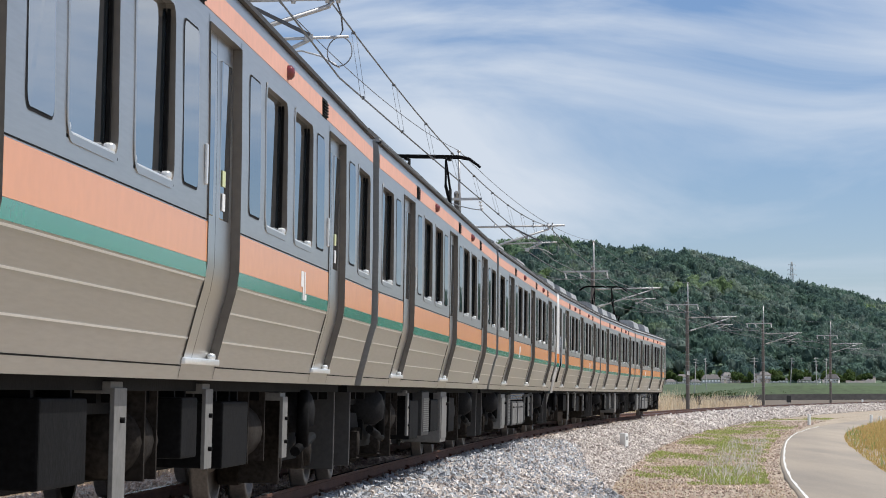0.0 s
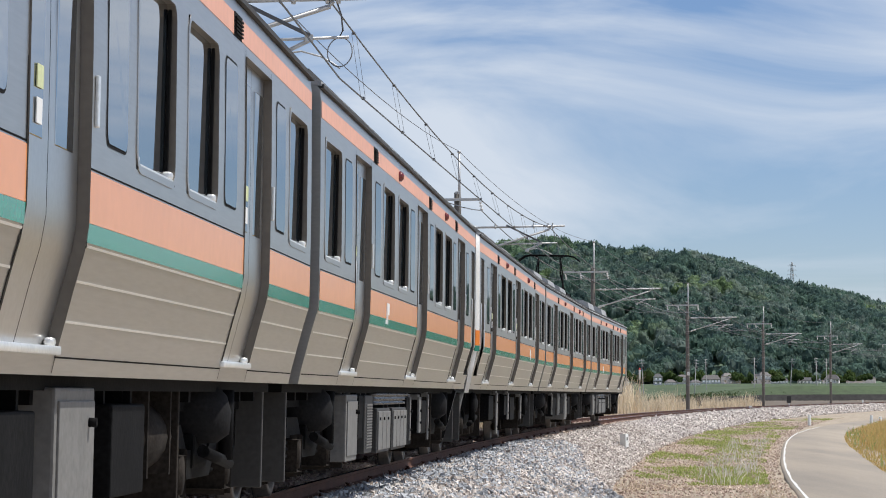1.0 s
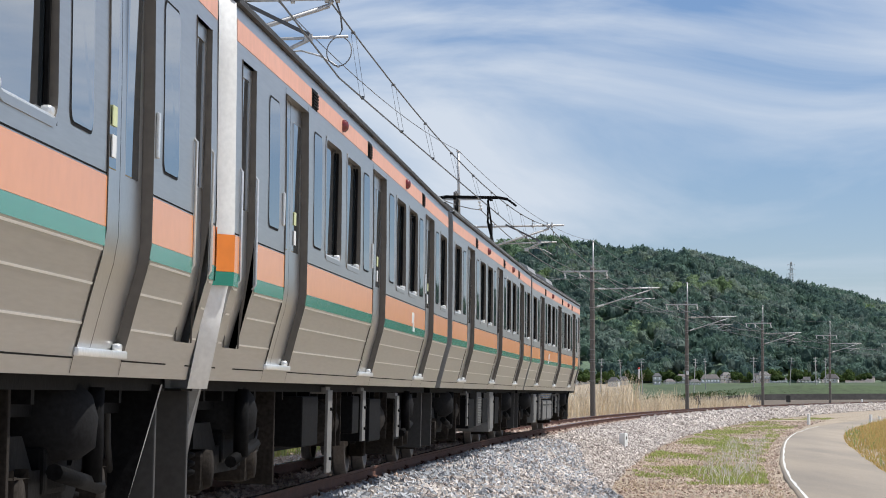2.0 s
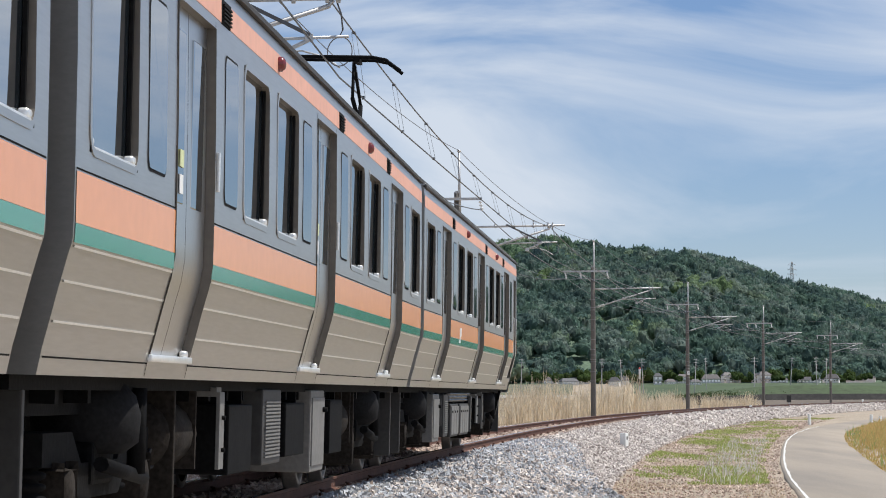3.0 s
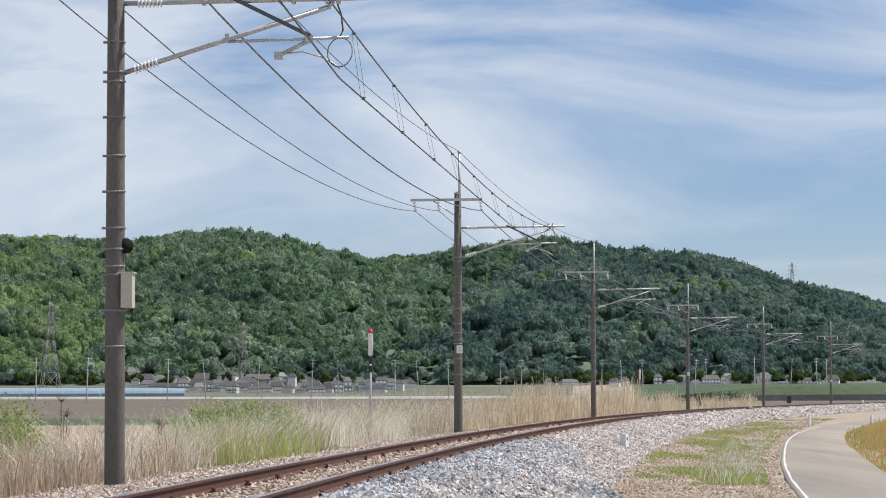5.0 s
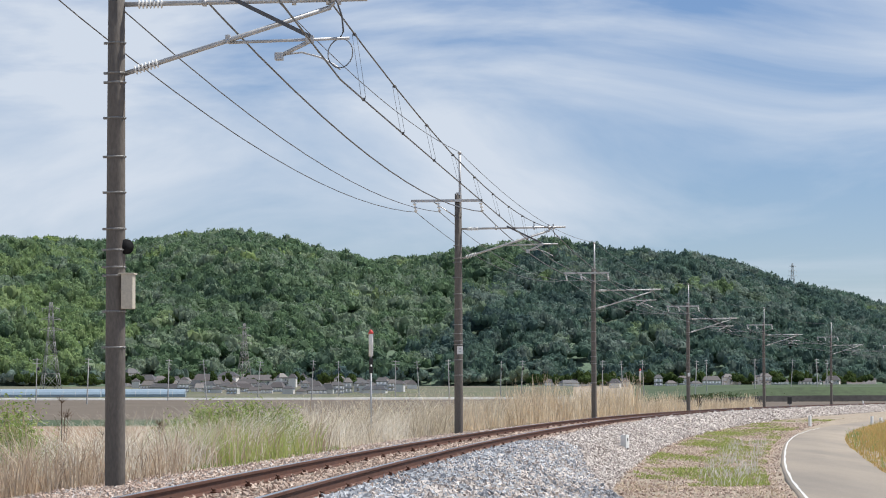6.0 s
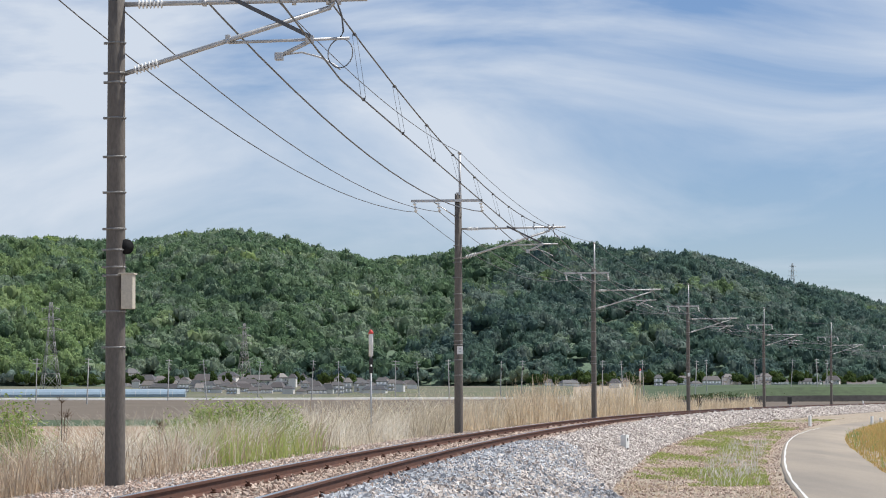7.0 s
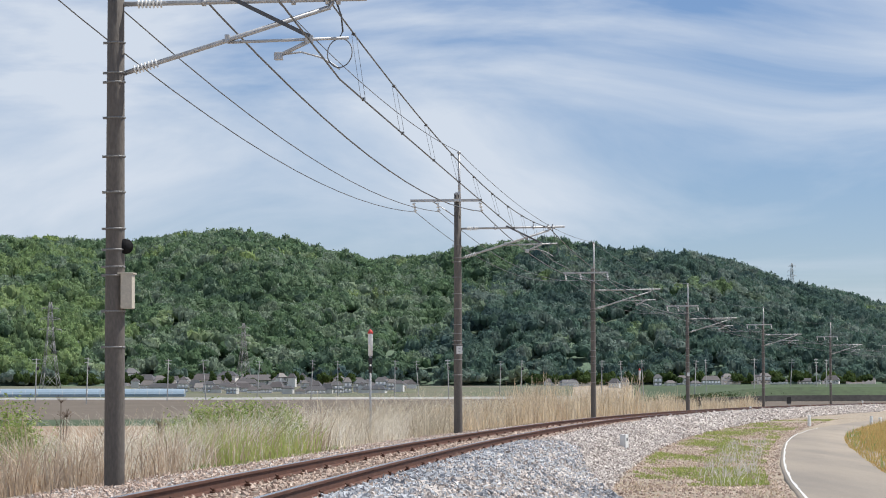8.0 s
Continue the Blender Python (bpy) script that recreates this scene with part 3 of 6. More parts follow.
def layout(cab):
    """Openings along the car: doors, sash windows, flush panes, crew doors, by their middles."""
    doors = [-6.48, 0.0, 6.48]
    sash, flush, crew = [], [], []
    for a, b in zip(doors, doors[1:]):
        mid = (a + b) / 2
        sash += [mid - 0.80, mid + 0.80]
        flush += [mid - 1.93, mid + 1.93]
    flush.append(-7.72)
    sash.append(-8.85)
    if cab:
        flush.append(7.74)
        crew.append(8.97)
    else:
        flush.append(7.72)
        sash.append(8.85)
    return doors, sorted(sash), sorted(flush), crew


def rounded(cx, cz, w, h, r, k=4):
    """Corner points of a rounded rectangle in x and z."""
    pts = []
    for sx, sz, a0 in ((1, 1, 0), (-1, 1, 90), (-1, -1, 180), (1, -1, 270)):
        for i in range(k + 1):
            a = radians(a0 + 90 * i / k)
            pts.append((cx + sx * (w / 2 - r) + r * math.cos(a), cz + sz * (h / 2 - r) + r * math.sin(a)))
    return pts


def collar(bm, cx, cz, w, h, r, grow, out_y, in_y, back):
    """A rounded frame ring: face proud of the wall, inner edge running back to the pane."""
    outer, inner = rounded(cx, cz, w + 2 * grow, h + 2 * grow, r + grow), rounded(cx, cz, w, h, r)
    a = ring(bm, [(x, -half_at(z) - 0.001, z) for x, z in outer])
    b = ring(bm, [(x, -half_at(z) - out_y, z) for x, z in [(px, pz) for px, pz in outer]])
    c = ring(bm, [(x, -half_at(z) - out_y, z) for x, z in inner])
    d = ring(bm, [(x, -half_at(z) + back, z) for x, z in inner])
    n = len(outer)
    for p, q, m in ((a, b, 0), (b, c, 0), (c, d, 1)):
        for k in range(n):
            f = bm.faces.new((p[k], p[(k + 1) % n], q[(k + 1) % n], q[k]))
            f.material_index = m


def side_skin(bm, spans, zs, holes, sign):
    """Wall panels between break lines, left open at the holes."""
    cache = {}

    def vert(x, z):
        if (x, z) not in cache:
            cache[x, z] = bm.verts.new((x, sign * half_at(z), z))
        return cache[x, z]

    for x0, x1 in zip(spans, spans[1:]):
        for z0, z1 in zip(zs, zs[1:]):
            xm, zm = (x0 + x1) / 2, (z0 + z1) / 2
            if any(a < xm < b and c < zm < d for a, b, c, d in holes):
                continue
            f = bm.faces.new((vert(x0, z0), vert(x1, z0), vert(x1, z1), vert(x0, z1)))
            f.smooth = True


def strip_on(bm, x0, x1, zs, proud, sign):
    """A band laid on the wall, with turned-in edges."""
    zs = [zs[0]] + list(zs) + [zs[-1]]
    a = [bm.verts.new((x0, sign * (half_at(z) + (proud if 0 < i < len(zs) - 1 else -0.004)), z)) for i, z in enumerate(zs)]
    b = [bm.verts.new((x1, sign * (half_at(z) + (proud if 0 < i < len(zs) - 1 else -0.004)), z)) for i, z in enumerate(zs)]
    for k in range(len(zs) - 1):
        bm.faces.new((a[k], b[k], b[k + 1], a[k + 1]))


def gaps(cuts, lo, hi):
    """The stretches left between cuts."""
    out, at = [], lo
    for a, b in sorted(cuts):
        if a > at:
            out.append((at, a))
        at = max(at, b)
    if at < hi:
        out.append((at, hi))
    return out


def build_shell(car, cab):
    doors, sash, flush, crew = layout(cab)
    END = 9.555 if cab else HALF
    holes = [(d - DOOR_W / 2, d + DOOR_W / 2, *DOOR_Z) for d in doors] + [(w - WIN_W / 2 - 0.02, w + WIN_W / 2 + 0.02, SASH_Z[0] - 0.02, SASH_Z[1] + 0.02) for w in sash]
    holes += [(c - 0.31, c + 0.31, 1.25, 2.98) for c in crew]
    spans = sorted({-HALF, END, *(h[0] for h in holes), *(h[1] for h in holes)})
    zs = sorted({*(a for a, b in WALL), *(h[2] for h in holes), *(h[3] for h in holes)})
    bm = bmesh.new()
    for sign in (-1, 1):
        side_skin(bm, spans, zs, holes, sign)
    # ends, floor and a near-black box for the dim interior behind the openings
    for x in (-HALF, END):
        edge = [(-b, a) for a, b in WALL] + [(-b, a) for a, b in ROOF[3:-1]] + [(b, a) for a, b in reversed(ROOF[3:-1])] + [(b, a) for a, b in reversed(WALL)]
        f = bm.faces.new(ring(bm, [(x, y, z) for y, z in edge]))
    bm.faces.new(ring(bm, [(-HALF, -1.335, 1.05), (END, -1.335, 1.05), (END, 1.335, 1.05), (-HALF, 1.335, 1.05)]))
    bm.faces.ensure_lookup_table()
    bm.faces[-1].material_index = 1
    part("body", bm, [STEEL, DARK], car, "brushed stainless steel body shell")
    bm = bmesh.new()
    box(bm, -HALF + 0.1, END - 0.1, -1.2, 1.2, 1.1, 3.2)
    part("lining", bm, DARK, car, "near-black box in place of the dim interior")
    # roof and gutters
    bm = bmesh.new()
    prof = [(-b, a) for a, b in ROOF] + [(b, a) for a, b in reversed(ROOF[:-1])]
    xs = np.linspace(-HALF - 0.02, END + 0.02, 40)
    last = None
    for x in xs:
        now = ring(bm, [(x, y, z) for y, z in prof])
        if last:
            for k in range(len(prof) - 1):
                bm.faces.new((last[k], now[k], now[k + 1], last[k + 1])).smooth = True
        else:
            bm.faces.new(now)
        last = now
    bm.faces.new(last[::-1])
    part("roof", bm, ROOF_GREY, car, "grey painted roof")
    for sign in (-1, 1):
        bm = bmesh.new()
        box(bm, -HALF, END, sign * 1.44, sign * 1.475, 3.285, 3.315)
        box(bm, -HALF, END, sign * 1.33, sign * 1.36, 3.395, 3.43)
        part("gutter", bm, BOX_GREY, car, "grey rain gutter")
    cuts = [(d - DOOR_W / 2 - 0.005, d + DOOR_W / 2 + 0.005) for d in doors] + [(c - 0.36, c + 0.36) for c in crew]
    for lo, hi in gaps(cuts, -HALF + 0.03, END - 0.03):
        for sign in (-1, 1):
            bm = bmesh.new()
            strip_on(bm, lo, hi, [1.69, 1.908], 0.003, sign)
            part("orange_stripe", bm, ORANGE, car, "orange film band along the waist")
            bm = bmesh.new()
            strip_on(bm, lo, hi, [1.607, 1.687], 0.004, sign)
            part("green_stripe", bm, GREEN, car, "dark green film band below the orange")
            for z in (1.592, 1.445, 1.275):
                bm = bmesh.new()
                strip_on(bm, lo + 0.02, hi - 0.02, [z - 0.005, z, z + 0.005], 0.005, sign)
                part("bead", bm, BEAD, car, "bright pressed bead line")
    for sign in (-1, 1):
        bm = bmesh.new()
        strip_on(bm, -HALF + 0.03, END - 0.03, [3.065, 3.195], 0.003, sign)
        part("upper_stripe", bm, PINK, car, "faded orange film band under the roof")
    for x in (-3.0, 3.4):
        bm = bmesh.new()
        lathe(bm, (x, -1.455, 3.13), (0, -1, 0), [(0, 0.05), (0.03, 0.05), (0.05, 0.03), (0.055, 0.0)], 12)
        part("side_lamp", bm, RED_LENS, car, "small dark red side lamp")
    # seams: door surrounds and sill line
    for sign in (-1, 1):
        for lo, hi in gaps(cuts, -HALF + 0.03, END - 0.03):
            for z in (1.915, 1.122):
                bm = bmesh.new()
                strip_on(bm, lo, hi, [z, z + 0.008], 0.002, sign)
                part("seam", bm, DARK, car, "dark panel seam")
        for d in doors:
            for e in (d - 0.66, d + 0.66):
                bm = bmesh.new()
                strip_on(bm, e - 0.006, e + 0.006, [1.06, 1.2, 1.4, 1.6, 1.8, 2.0, 3.04], 0.002, sign)
                part("seam", bm, DARK, car, "dark panel seam")
    part_windows(car, sash, flush)
    part_doors(car, doors)
    for c in crew:
        part_crew_door(car, c)
    for x in [d + 1.05 for d in doors[:2]] + [doors[2] - 1.05]:
        bm = bmesh.new()
        for k in range(5):
            box(bm, x - 0.16, x + 0.16, -1.475, -1.455, 3.075 + k * 0.022, 3.085 + k * 0.022)
        box(bm, x - 0.18, x + 0.18, -1.462, -1.45, 3.06, 3.2)
        part("louvre", bm, RUBBER, car, "dark ventilation louvre")


def part_windows(car, sash, flush):
    zc, h = sum(SASH_Z) / 2, SASH_Z[1] - SASH_Z[0]
    for x in sash:
        bm = bmesh.new()
        collar(bm, x, zc, WIN_W, h, 0.09, 0.035, 0.006, 0, RECESS)
        w = part("window", bm, [STEEL, JAMB], car, "recessed sash window, its steel reveal browned for shade and reflection")
        bm = bmesh.new()
        y = -half_at(2.4) + RECESS
        bm.faces.new(ring(bm, [(px, y, pz) for px, pz in rounded(x, zc, WIN_W + 0.01, h + 0.01, 0.09)]))
        part("pane", bm, GLASS, w, "dark tinted glass pane")
        bm = bmesh.new()
        box(bm, x + WIN_W / 2 - 0.035, x + WIN_W / 2 - 0.006, y - 0.02, y - 0.004, SASH_Z[0], SASH_Z[1])
        part("sash_rail", bm, DARK, w, "dark sash rail")
        bm = bmesh.new()
        box(bm, x - WIN_W / 2 + 0.006, x - WIN_W / 2 + 0.035, y - 0.02, y - 0.004, SASH_Z[0], SASH_Z[1])
        part("sash_rail", bm, DARK, w, "dark sash rail")
        bm = bmesh.new()
        box(bm, x - WIN_W / 2 + 0.06, x + WIN_W / 2 - 0.03, -half_at(2.03) - 0.004, y - 0.002, SASH_Z[0] - 0.004, SASH_Z[0] + 0.012, 0.004)
        # small bright blocks added in the corners to stand for sun glints
        for e in (-1, 1):
            lo, hi = sorted((x + e * (WIN_W / 2 - 0.10), x + e * (WIN_W / 2 - 0.004)))
            box(bm, lo, hi, -half_at(2.05) + 0.001, y - 0.002, SASH_Z[0] + 0.004, SASH_Z[0] + 0.052, 0.016)
        for f in bm.faces:
            f.smooth = True
        part("sill", bm, SILL, w, "bright metal sill with corner blocks added for sun glints")
    for x in flush:
        bm = bmesh.new()
        pts = rounded(x, zc, PANE_W, h - 0.06, 0.06)
        a = ring(bm, [(px, -half_at(pz) - 0.006, pz) for px, pz in pts])
        b = ring(bm, [(px, -half_at(pz) + 0.01, pz) for px, pz in pts])
        bm.faces.new(a)
        for k in range(len(pts)):
            bm.faces.new((a[k], a[(k + 1) % len(pts)], b[(k + 1) % len(pts)], b[k]))
        w = part("fixed_window", bm, GLASS, car, "narrow flush dark glass window")
        bm = bmesh.new()
        pts2 = rounded(x, zc, PANE_W + 0.03, h - 0.03, 0.07)
        c = ring(bm, [(px, -half_at(pz) - 0.003, pz) for px, pz in pts2])
        d = ring(bm, [(px, -half_at(pz) - 0.003, pz) for px, pz in pts])
        for k in range(len(pts)):
            bm.faces.new((c[k], c[(k + 1) % len(pts)], d[(k + 1) % len(pts)], d[k]))
        part("gasket", bm, RUBBER, w, "black rubber gasket")


def part_doors(car, doors):
    zs = [1.17, 1.28, 1.42, 1.56, 1.68, 1.80, 1.95, 2.4, 3.0]
    for x in doors:
        bm = bmesh.new()
        # reveal around the opening
        for e in (x - 0.65, x + 0.65):
            a = ring(bm, [(e, -half_at(z) - 0.008, z) for z in zs])
            b = ring(bm, [(e, -half_at(z) + 0.06, z) for z in zs])
            for k in range(len(zs) - 1):
                bm.faces.new((a[k], a[k + 1], b[k + 1], b[k]))
        bm.faces.new(ring(bm, [(x - 0.65, -half_at(3.0) - 0.008, 3.0), (x + 0.65, -half_at(3.0) - 0.008, 3.0), (x + 0.65, -half_at(3.0) + 0.06, 3.0), (x - 0.65, -half_at(3.0) + 0.06, 3.0)]))
        opening = part("doorway", bm, JAMB, car, "steel door reveal, browned for shade and ground reflection")
        bm = bmesh.new()
        box(bm, x - 0.66, x + 0.66, -half_at(1.17) - 0.02, -half_at(1.17) + 0.1, 1.135, 1.172, 0.006)
        # corner blocks added here too, in place of the glint on the step
        for e in (-1, 1):
            lo, hi = sorted((x + e * 0.565, x + e * 0.649))
            box(bm, lo, hi, -half_at(1.19) + 0.004, -half_at(1.19) + 0.047, 1.168, 1.208, 0.016)
        for f in bm.faces:
            f.smooth = True
        part("step", bm, SILL, opening, "bright metal door step with corner blocks added for sun glints")
        for lo, hi in ((x - 0.648, x - 0.006), (x + 0.006, x + 0.648)):
            bm = bmesh.new()
            wx = (lo + 0.14, hi - 0.14)
            spans = [lo, wx[0], wx[1], hi]
            zz = sorted({*zs, 1.98, 2.86})
            for a, b in zip(spans, spans[1:]):
                for c, d in zip(zz, zz[1:]):
                    if a == wx[0] and 1.97 < (c + d) / 2 < 2.87:
                        continue
                    f = bm.faces.new(ring(bm, [(a, -half_at(c) + 0.048, c), (b, -half_at(c) + 0.048, c), (b, -half_at(d) + 0.048, d), (a, -half_at(d) + 0.048, d)]))
                    f.smooth = True
            bmesh.ops.remove_doubles(bm, verts=bm.verts, dist=0.0005)
            leaf = part("door", bm, DOOR_STEEL, opening, "closed stainless steel sliding door leaf")
            bm = bmesh.new()
            box(bm, wx[0] - 0.012, wx[1] + 0.012, -half_at(2.4) + 0.042, -half_at(2.4) + 0.07, 1.968, 2.872, 0.005)
            part("door_pane", bm, GLASS, opening, "tall dark door window")
            if lo > x - 0.3:
                continue
            bm = bmesh.new()
            sx = wx[0] + 0.05 if lo > x - 0.3 else wx[1] - 0.15
            box(bm, sx, sx + 0.12, -half_at(2.2) + 0.036, -half_at(2.2) + 0.041, 2.16, 2.25)
            part("sticker", bm, YELLOW, opening, "small yellow notice sticker")
            bm = bmesh.new()
            box(bm, sx, sx + 0.11, -half_at(2.1) + 0.036, -half_at(2.1) + 0.041, 2.02, 2.12)
            part("sticker", bm, WHITE_PAINT, opening, "small white notice sticker")
        # a side lamp and a grip beside the door
        bm = bmesh.new()
        box(bm, x + 0.75, x + 0.80, -half_at(2.2) - 0.016, -half_at(2.2), 2.1, 2.32, 0.006)
        part("door_lamp_plate", bm, SILL, car, "narrow bright plate beside the door")


def part_crew_door(car, x):
    bm = bmesh.new()
    for e in (x - 0.31, x + 0.31):
        bm.faces.new(ring(bm, [(e, -half_at(1.25) - 0.006, 1.25), (e, -half_at(1.95) - 0.006, 1.95), (e, -half_at(2.98) - 0.006, 2.98), (e, -1.395, 2.98), (e, -1.395, 1.25)]))
    d = part("crew_door", bm, JAMB, car, "recessed crew door beside the cab")
    bm = bmesh.new()
    rows = [ring(bm, [(x - 0.31, -half_at(z) + 0.045, z), (x + 0.31, -half_at(z) + 0.045, z)]) for z in (1.25, 1.42, 1.56, 1.69, 2.1)]
    for p, q in zip(rows, rows[1:]):
        bm.faces.new((p[0], p[1], q[1], q[0]))
    box(bm, x - 0.31, x + 0.31, -1.435, -1.395, 2.9, 2.98)
    box(bm, x - 0.31, x - 0.24, -1.435, -1.395, 2.1, 2.9)
    box(bm, x + 0.24, x + 0.31, -1.435, -1.395, 2.1, 2.9)
    part("door_leaf", bm, DOOR_STEEL, d)
    bm = bmesh.new()
    box(bm, x - 0.24, x + 0.24, -1.428, -1.405, 2.1, 2.9)
    part("door_pane", bm, GLASS, d)
    for e in (x - 0.35, x + 0.35):
        bm = bmesh.new()
        path_tube(bm, [(e, -1.465, 1.62), (e, -1.485, 1.65), (e, -1.485, 2.3), (e, -1.462, 2.33)], 0.008, 6)
        part("grab_rail", bm, SILL, car, "bright vertical grab rail")


def build_front(car):
    """The white cab front at the +x end."""
    bm = bmesh.new()
    edge = [(-1.335, 1.0), (-1.41, 1.42), (-1.457, 1.68), (-1.475, 1.95), (-1.46, 3.0), (-1.45, 3.28), (-1.30, 3.42), (-1.05, 3.52), (-0.7, 3.6), (0, 3.64)]
    full = edge + [(-y, z) for y, z in reversed(edge[:-1])]
    a = ring(bm, [(FACE - 0.022, y * 1.004, z) for y, z in full])
    b = ring(bm, [(FACE - 0.012, y * 1.004, z) for y, z in full])
    c = ring(bm, [(FACE + 0.12, y * 0.915, 1.0 + (z - 1.0) * 0.975) for y, z in full])
    n = len(full)
    for p, q in ((a, b), (b, c)):
        for k in range(n):
            bm.faces.new((p[k], p[(k + 1) % n], q[(k + 1) % n], q[k])).smooth = True
    bm.faces.new(c)
    front = part("front_mask", bm, WHITE_PAINT, car, "white moulded cab front")
    x = FACE + 0.121
    bm = bmesh.new()
    for lo, hi in ((-1.2, -0.42), (-0.32, 0.32), (0.42, 1.2)):
        box(bm, x - 0.02, x + 0.012, lo, hi, 2.1, 3.0, 0.02)
    part("windscreen", bm, GLASS, front, "dark cab windscreen")
    for name, z0, z1, mat in (("orange_band", 1.69, 1.908, DEEP_ORANGE), ("green_band", 1.607, 1.688, GREEN)):
        bm = bmesh.new()
        rows = []
        for z in (z0, z1):
            h = half_at(z) * 1.004 + 0.004
            i = h * 0.915 + 0.002
            rows.append(ring(bm, [(FACE - 0.02, -h, z), (FACE - 0.01, -h, z), (x + 0.003, -i, z), (x + 0.003, i, z), (FACE - 0.01, h, z), (FACE - 0.02, h, z)]))
        for k in range(5):
            bm.faces.new((rows[0][k], rows[0][k + 1], rows[1][k + 1], rows[1][k]))
        part(name, bm, mat, front)
    for y in (-0.85, 0.85):
        bm = bmesh.new()
        box(bm, x - 0.01, x + 0.03, y - 0.2, y + 0.2, 1.3, 1.5, 0.02)
        part("headlamp", bm, CERAMIC, front, "square headlamp")
    bm = bmesh.new()
    a = ring(bm, [(FACE - 0.42 - 0.25 * (1.02 - z), y, z) for y, z in ((-1.25, 1.02), (1.25, 1.02), (1.1, 0.35), (-1.1, 0.35))])
    b = ring(bm, [(FACE - 0.36 - 0.25 * (1.02 - z), y, z) for y, z in ((-1.25, 1.02), (1.25, 1.02), (1.02, 0.30), (-1.02, 0.30))])
    for k in range(4):
        bm.faces.new((a[k], a[(k + 1) % 4], b[(k + 1) % 4], b[k]))
    bm.faces.new(b)
    for f in bm.faces:
        f.material_index = 0
    # the back's shade is put in as a near-black second material
    bm.faces.new(a[::-1]).material_index = 1
    part("skirt", bm, [SKIRT_GREY, DARK], car, "pale grey pilot skirt under the cab, back darkened for shade")


def build_bogie(car, x):
    bogie = part_bogie_frame(car, x)
    for ax in (x - 1.05, x + 1.05):
        for sy in (-1, 1):
            bm = bmesh.new()
            lathe(bm, (ax, sy * 0.50, 0.485), (0, sy, 0), [(0, 0.40), (0, 0.46), (0.03, 0.455), (0.035, 0.43), (0.13, 0.428), (0.135, 0.36), (0.10, 0.34), (0.09, 0.14), (0.14, 0.11), (0.14, 0.0)], 28)
            part("wheel", bm, WHEEL, bogie, "steel wheel with a worn tread")
        bm = bmesh.new()
        tube(bm, (ax, -0.72, 0.485), (ax, 0.72, 0.485), 0.085, seg=12)
        part("axle", bm, DARK, bogie)
        for sy in (-1, 1):
            bm = bmesh.new()
            box(bm, ax - 0.16, ax + 0.16, sy * 0.86, sy * 1.10, 0.34, 0.60, 0.04)
            lathe(bm, (ax, sy * 1.09, 0.485), (0, sy, 0), [(0, 0.13), (0.05, 0.12), (0.06, 0.0)], 14)
            part("axle_box", bm, BRAKE_DUST, bogie, "dusty axle box")
            for dx in (-0.24, 0.24):
                bm = bmesh.new()
                prof = [q for k in range(4) for q in ((k * 0.055, 0.05), (k * 0.055 + 0.02, 0.09), (k * 0.055 + 0.04, 0.09))] + [(0.22, 0.05)]
                lathe(bm, (ax + dx, sy * 0.98, 0.44), (0, 0, 1), prof, 10)
                part("spring", bm, DARK, bogie)


def part_bogie_frame(car, x):
    bm = bmesh.new()
    for sy in (-1, 1):
        lo, hi = sy * 0.88, sy * 1.08
        prof = [(-1.45, 0.62), (-1.45, 0.78), (-0.75, 0.78), (-0.5, 0.62), (0.5, 0.62), (0.75, 0.78), (1.45, 0.78), (1.45, 0.62), (0.8, 0.6), (0.55, 0.44), (-0.55, 0.44), (-0.8, 0.6)]
        a, b = ring(bm, [(x + px, lo, pz) for px, pz in prof]), ring(bm, [(x + px, hi, pz) for px, pz in prof])
        for k in range(len(prof)):
            bm.faces.new((a[k], a[(k + 1) % len(prof)], b[(k + 1) % len(prof)], b[k]))
        bm.faces.new(a), bm.faces.new(b[::-1])
        tube(bm, (x - 0.6, sy * 1.2, 0.62), (x + 0.6, sy * 1.2, 0.52), 0.04, seg=8)
        tube(bm, (x + 0.28, sy * 1.22, 0.55), (x + 0.28, sy * 1.22, 1.0), 0.05, seg=8)
    box(bm, x - 0.3, x + 0.3, -1.1, 1.1, 0.5, 0.72, 0.03)
    bogie = part("bogie", bm, DARK, car, "dusty black bogie, darkened for the shade under the car")
    for sy in (-1, 1):
        bm = bmesh.new()
        lathe(bm, (x, sy * 1.0, 0.66), (0, 0, 1), [(0, 0.2), (0.06, 0.28), (0.2, 0.29), (0.3, 0.26), (0.36, 0.2)], 18)
        part("air_spring", bm, RUBBER, bogie, "black rubber air spring")
        for dx in (-1.45, 1.45):
            bm = bmesh.new()
            box(bm, x + dx * 0.5 - 0.10, x + dx * 0.5 + 0.10, sy * 0.62, sy * 0.8, 0.25, 0.7, 0.03)
            part("brake_shoe", bm, BRAKE_DUST, bogie)
    return bogie


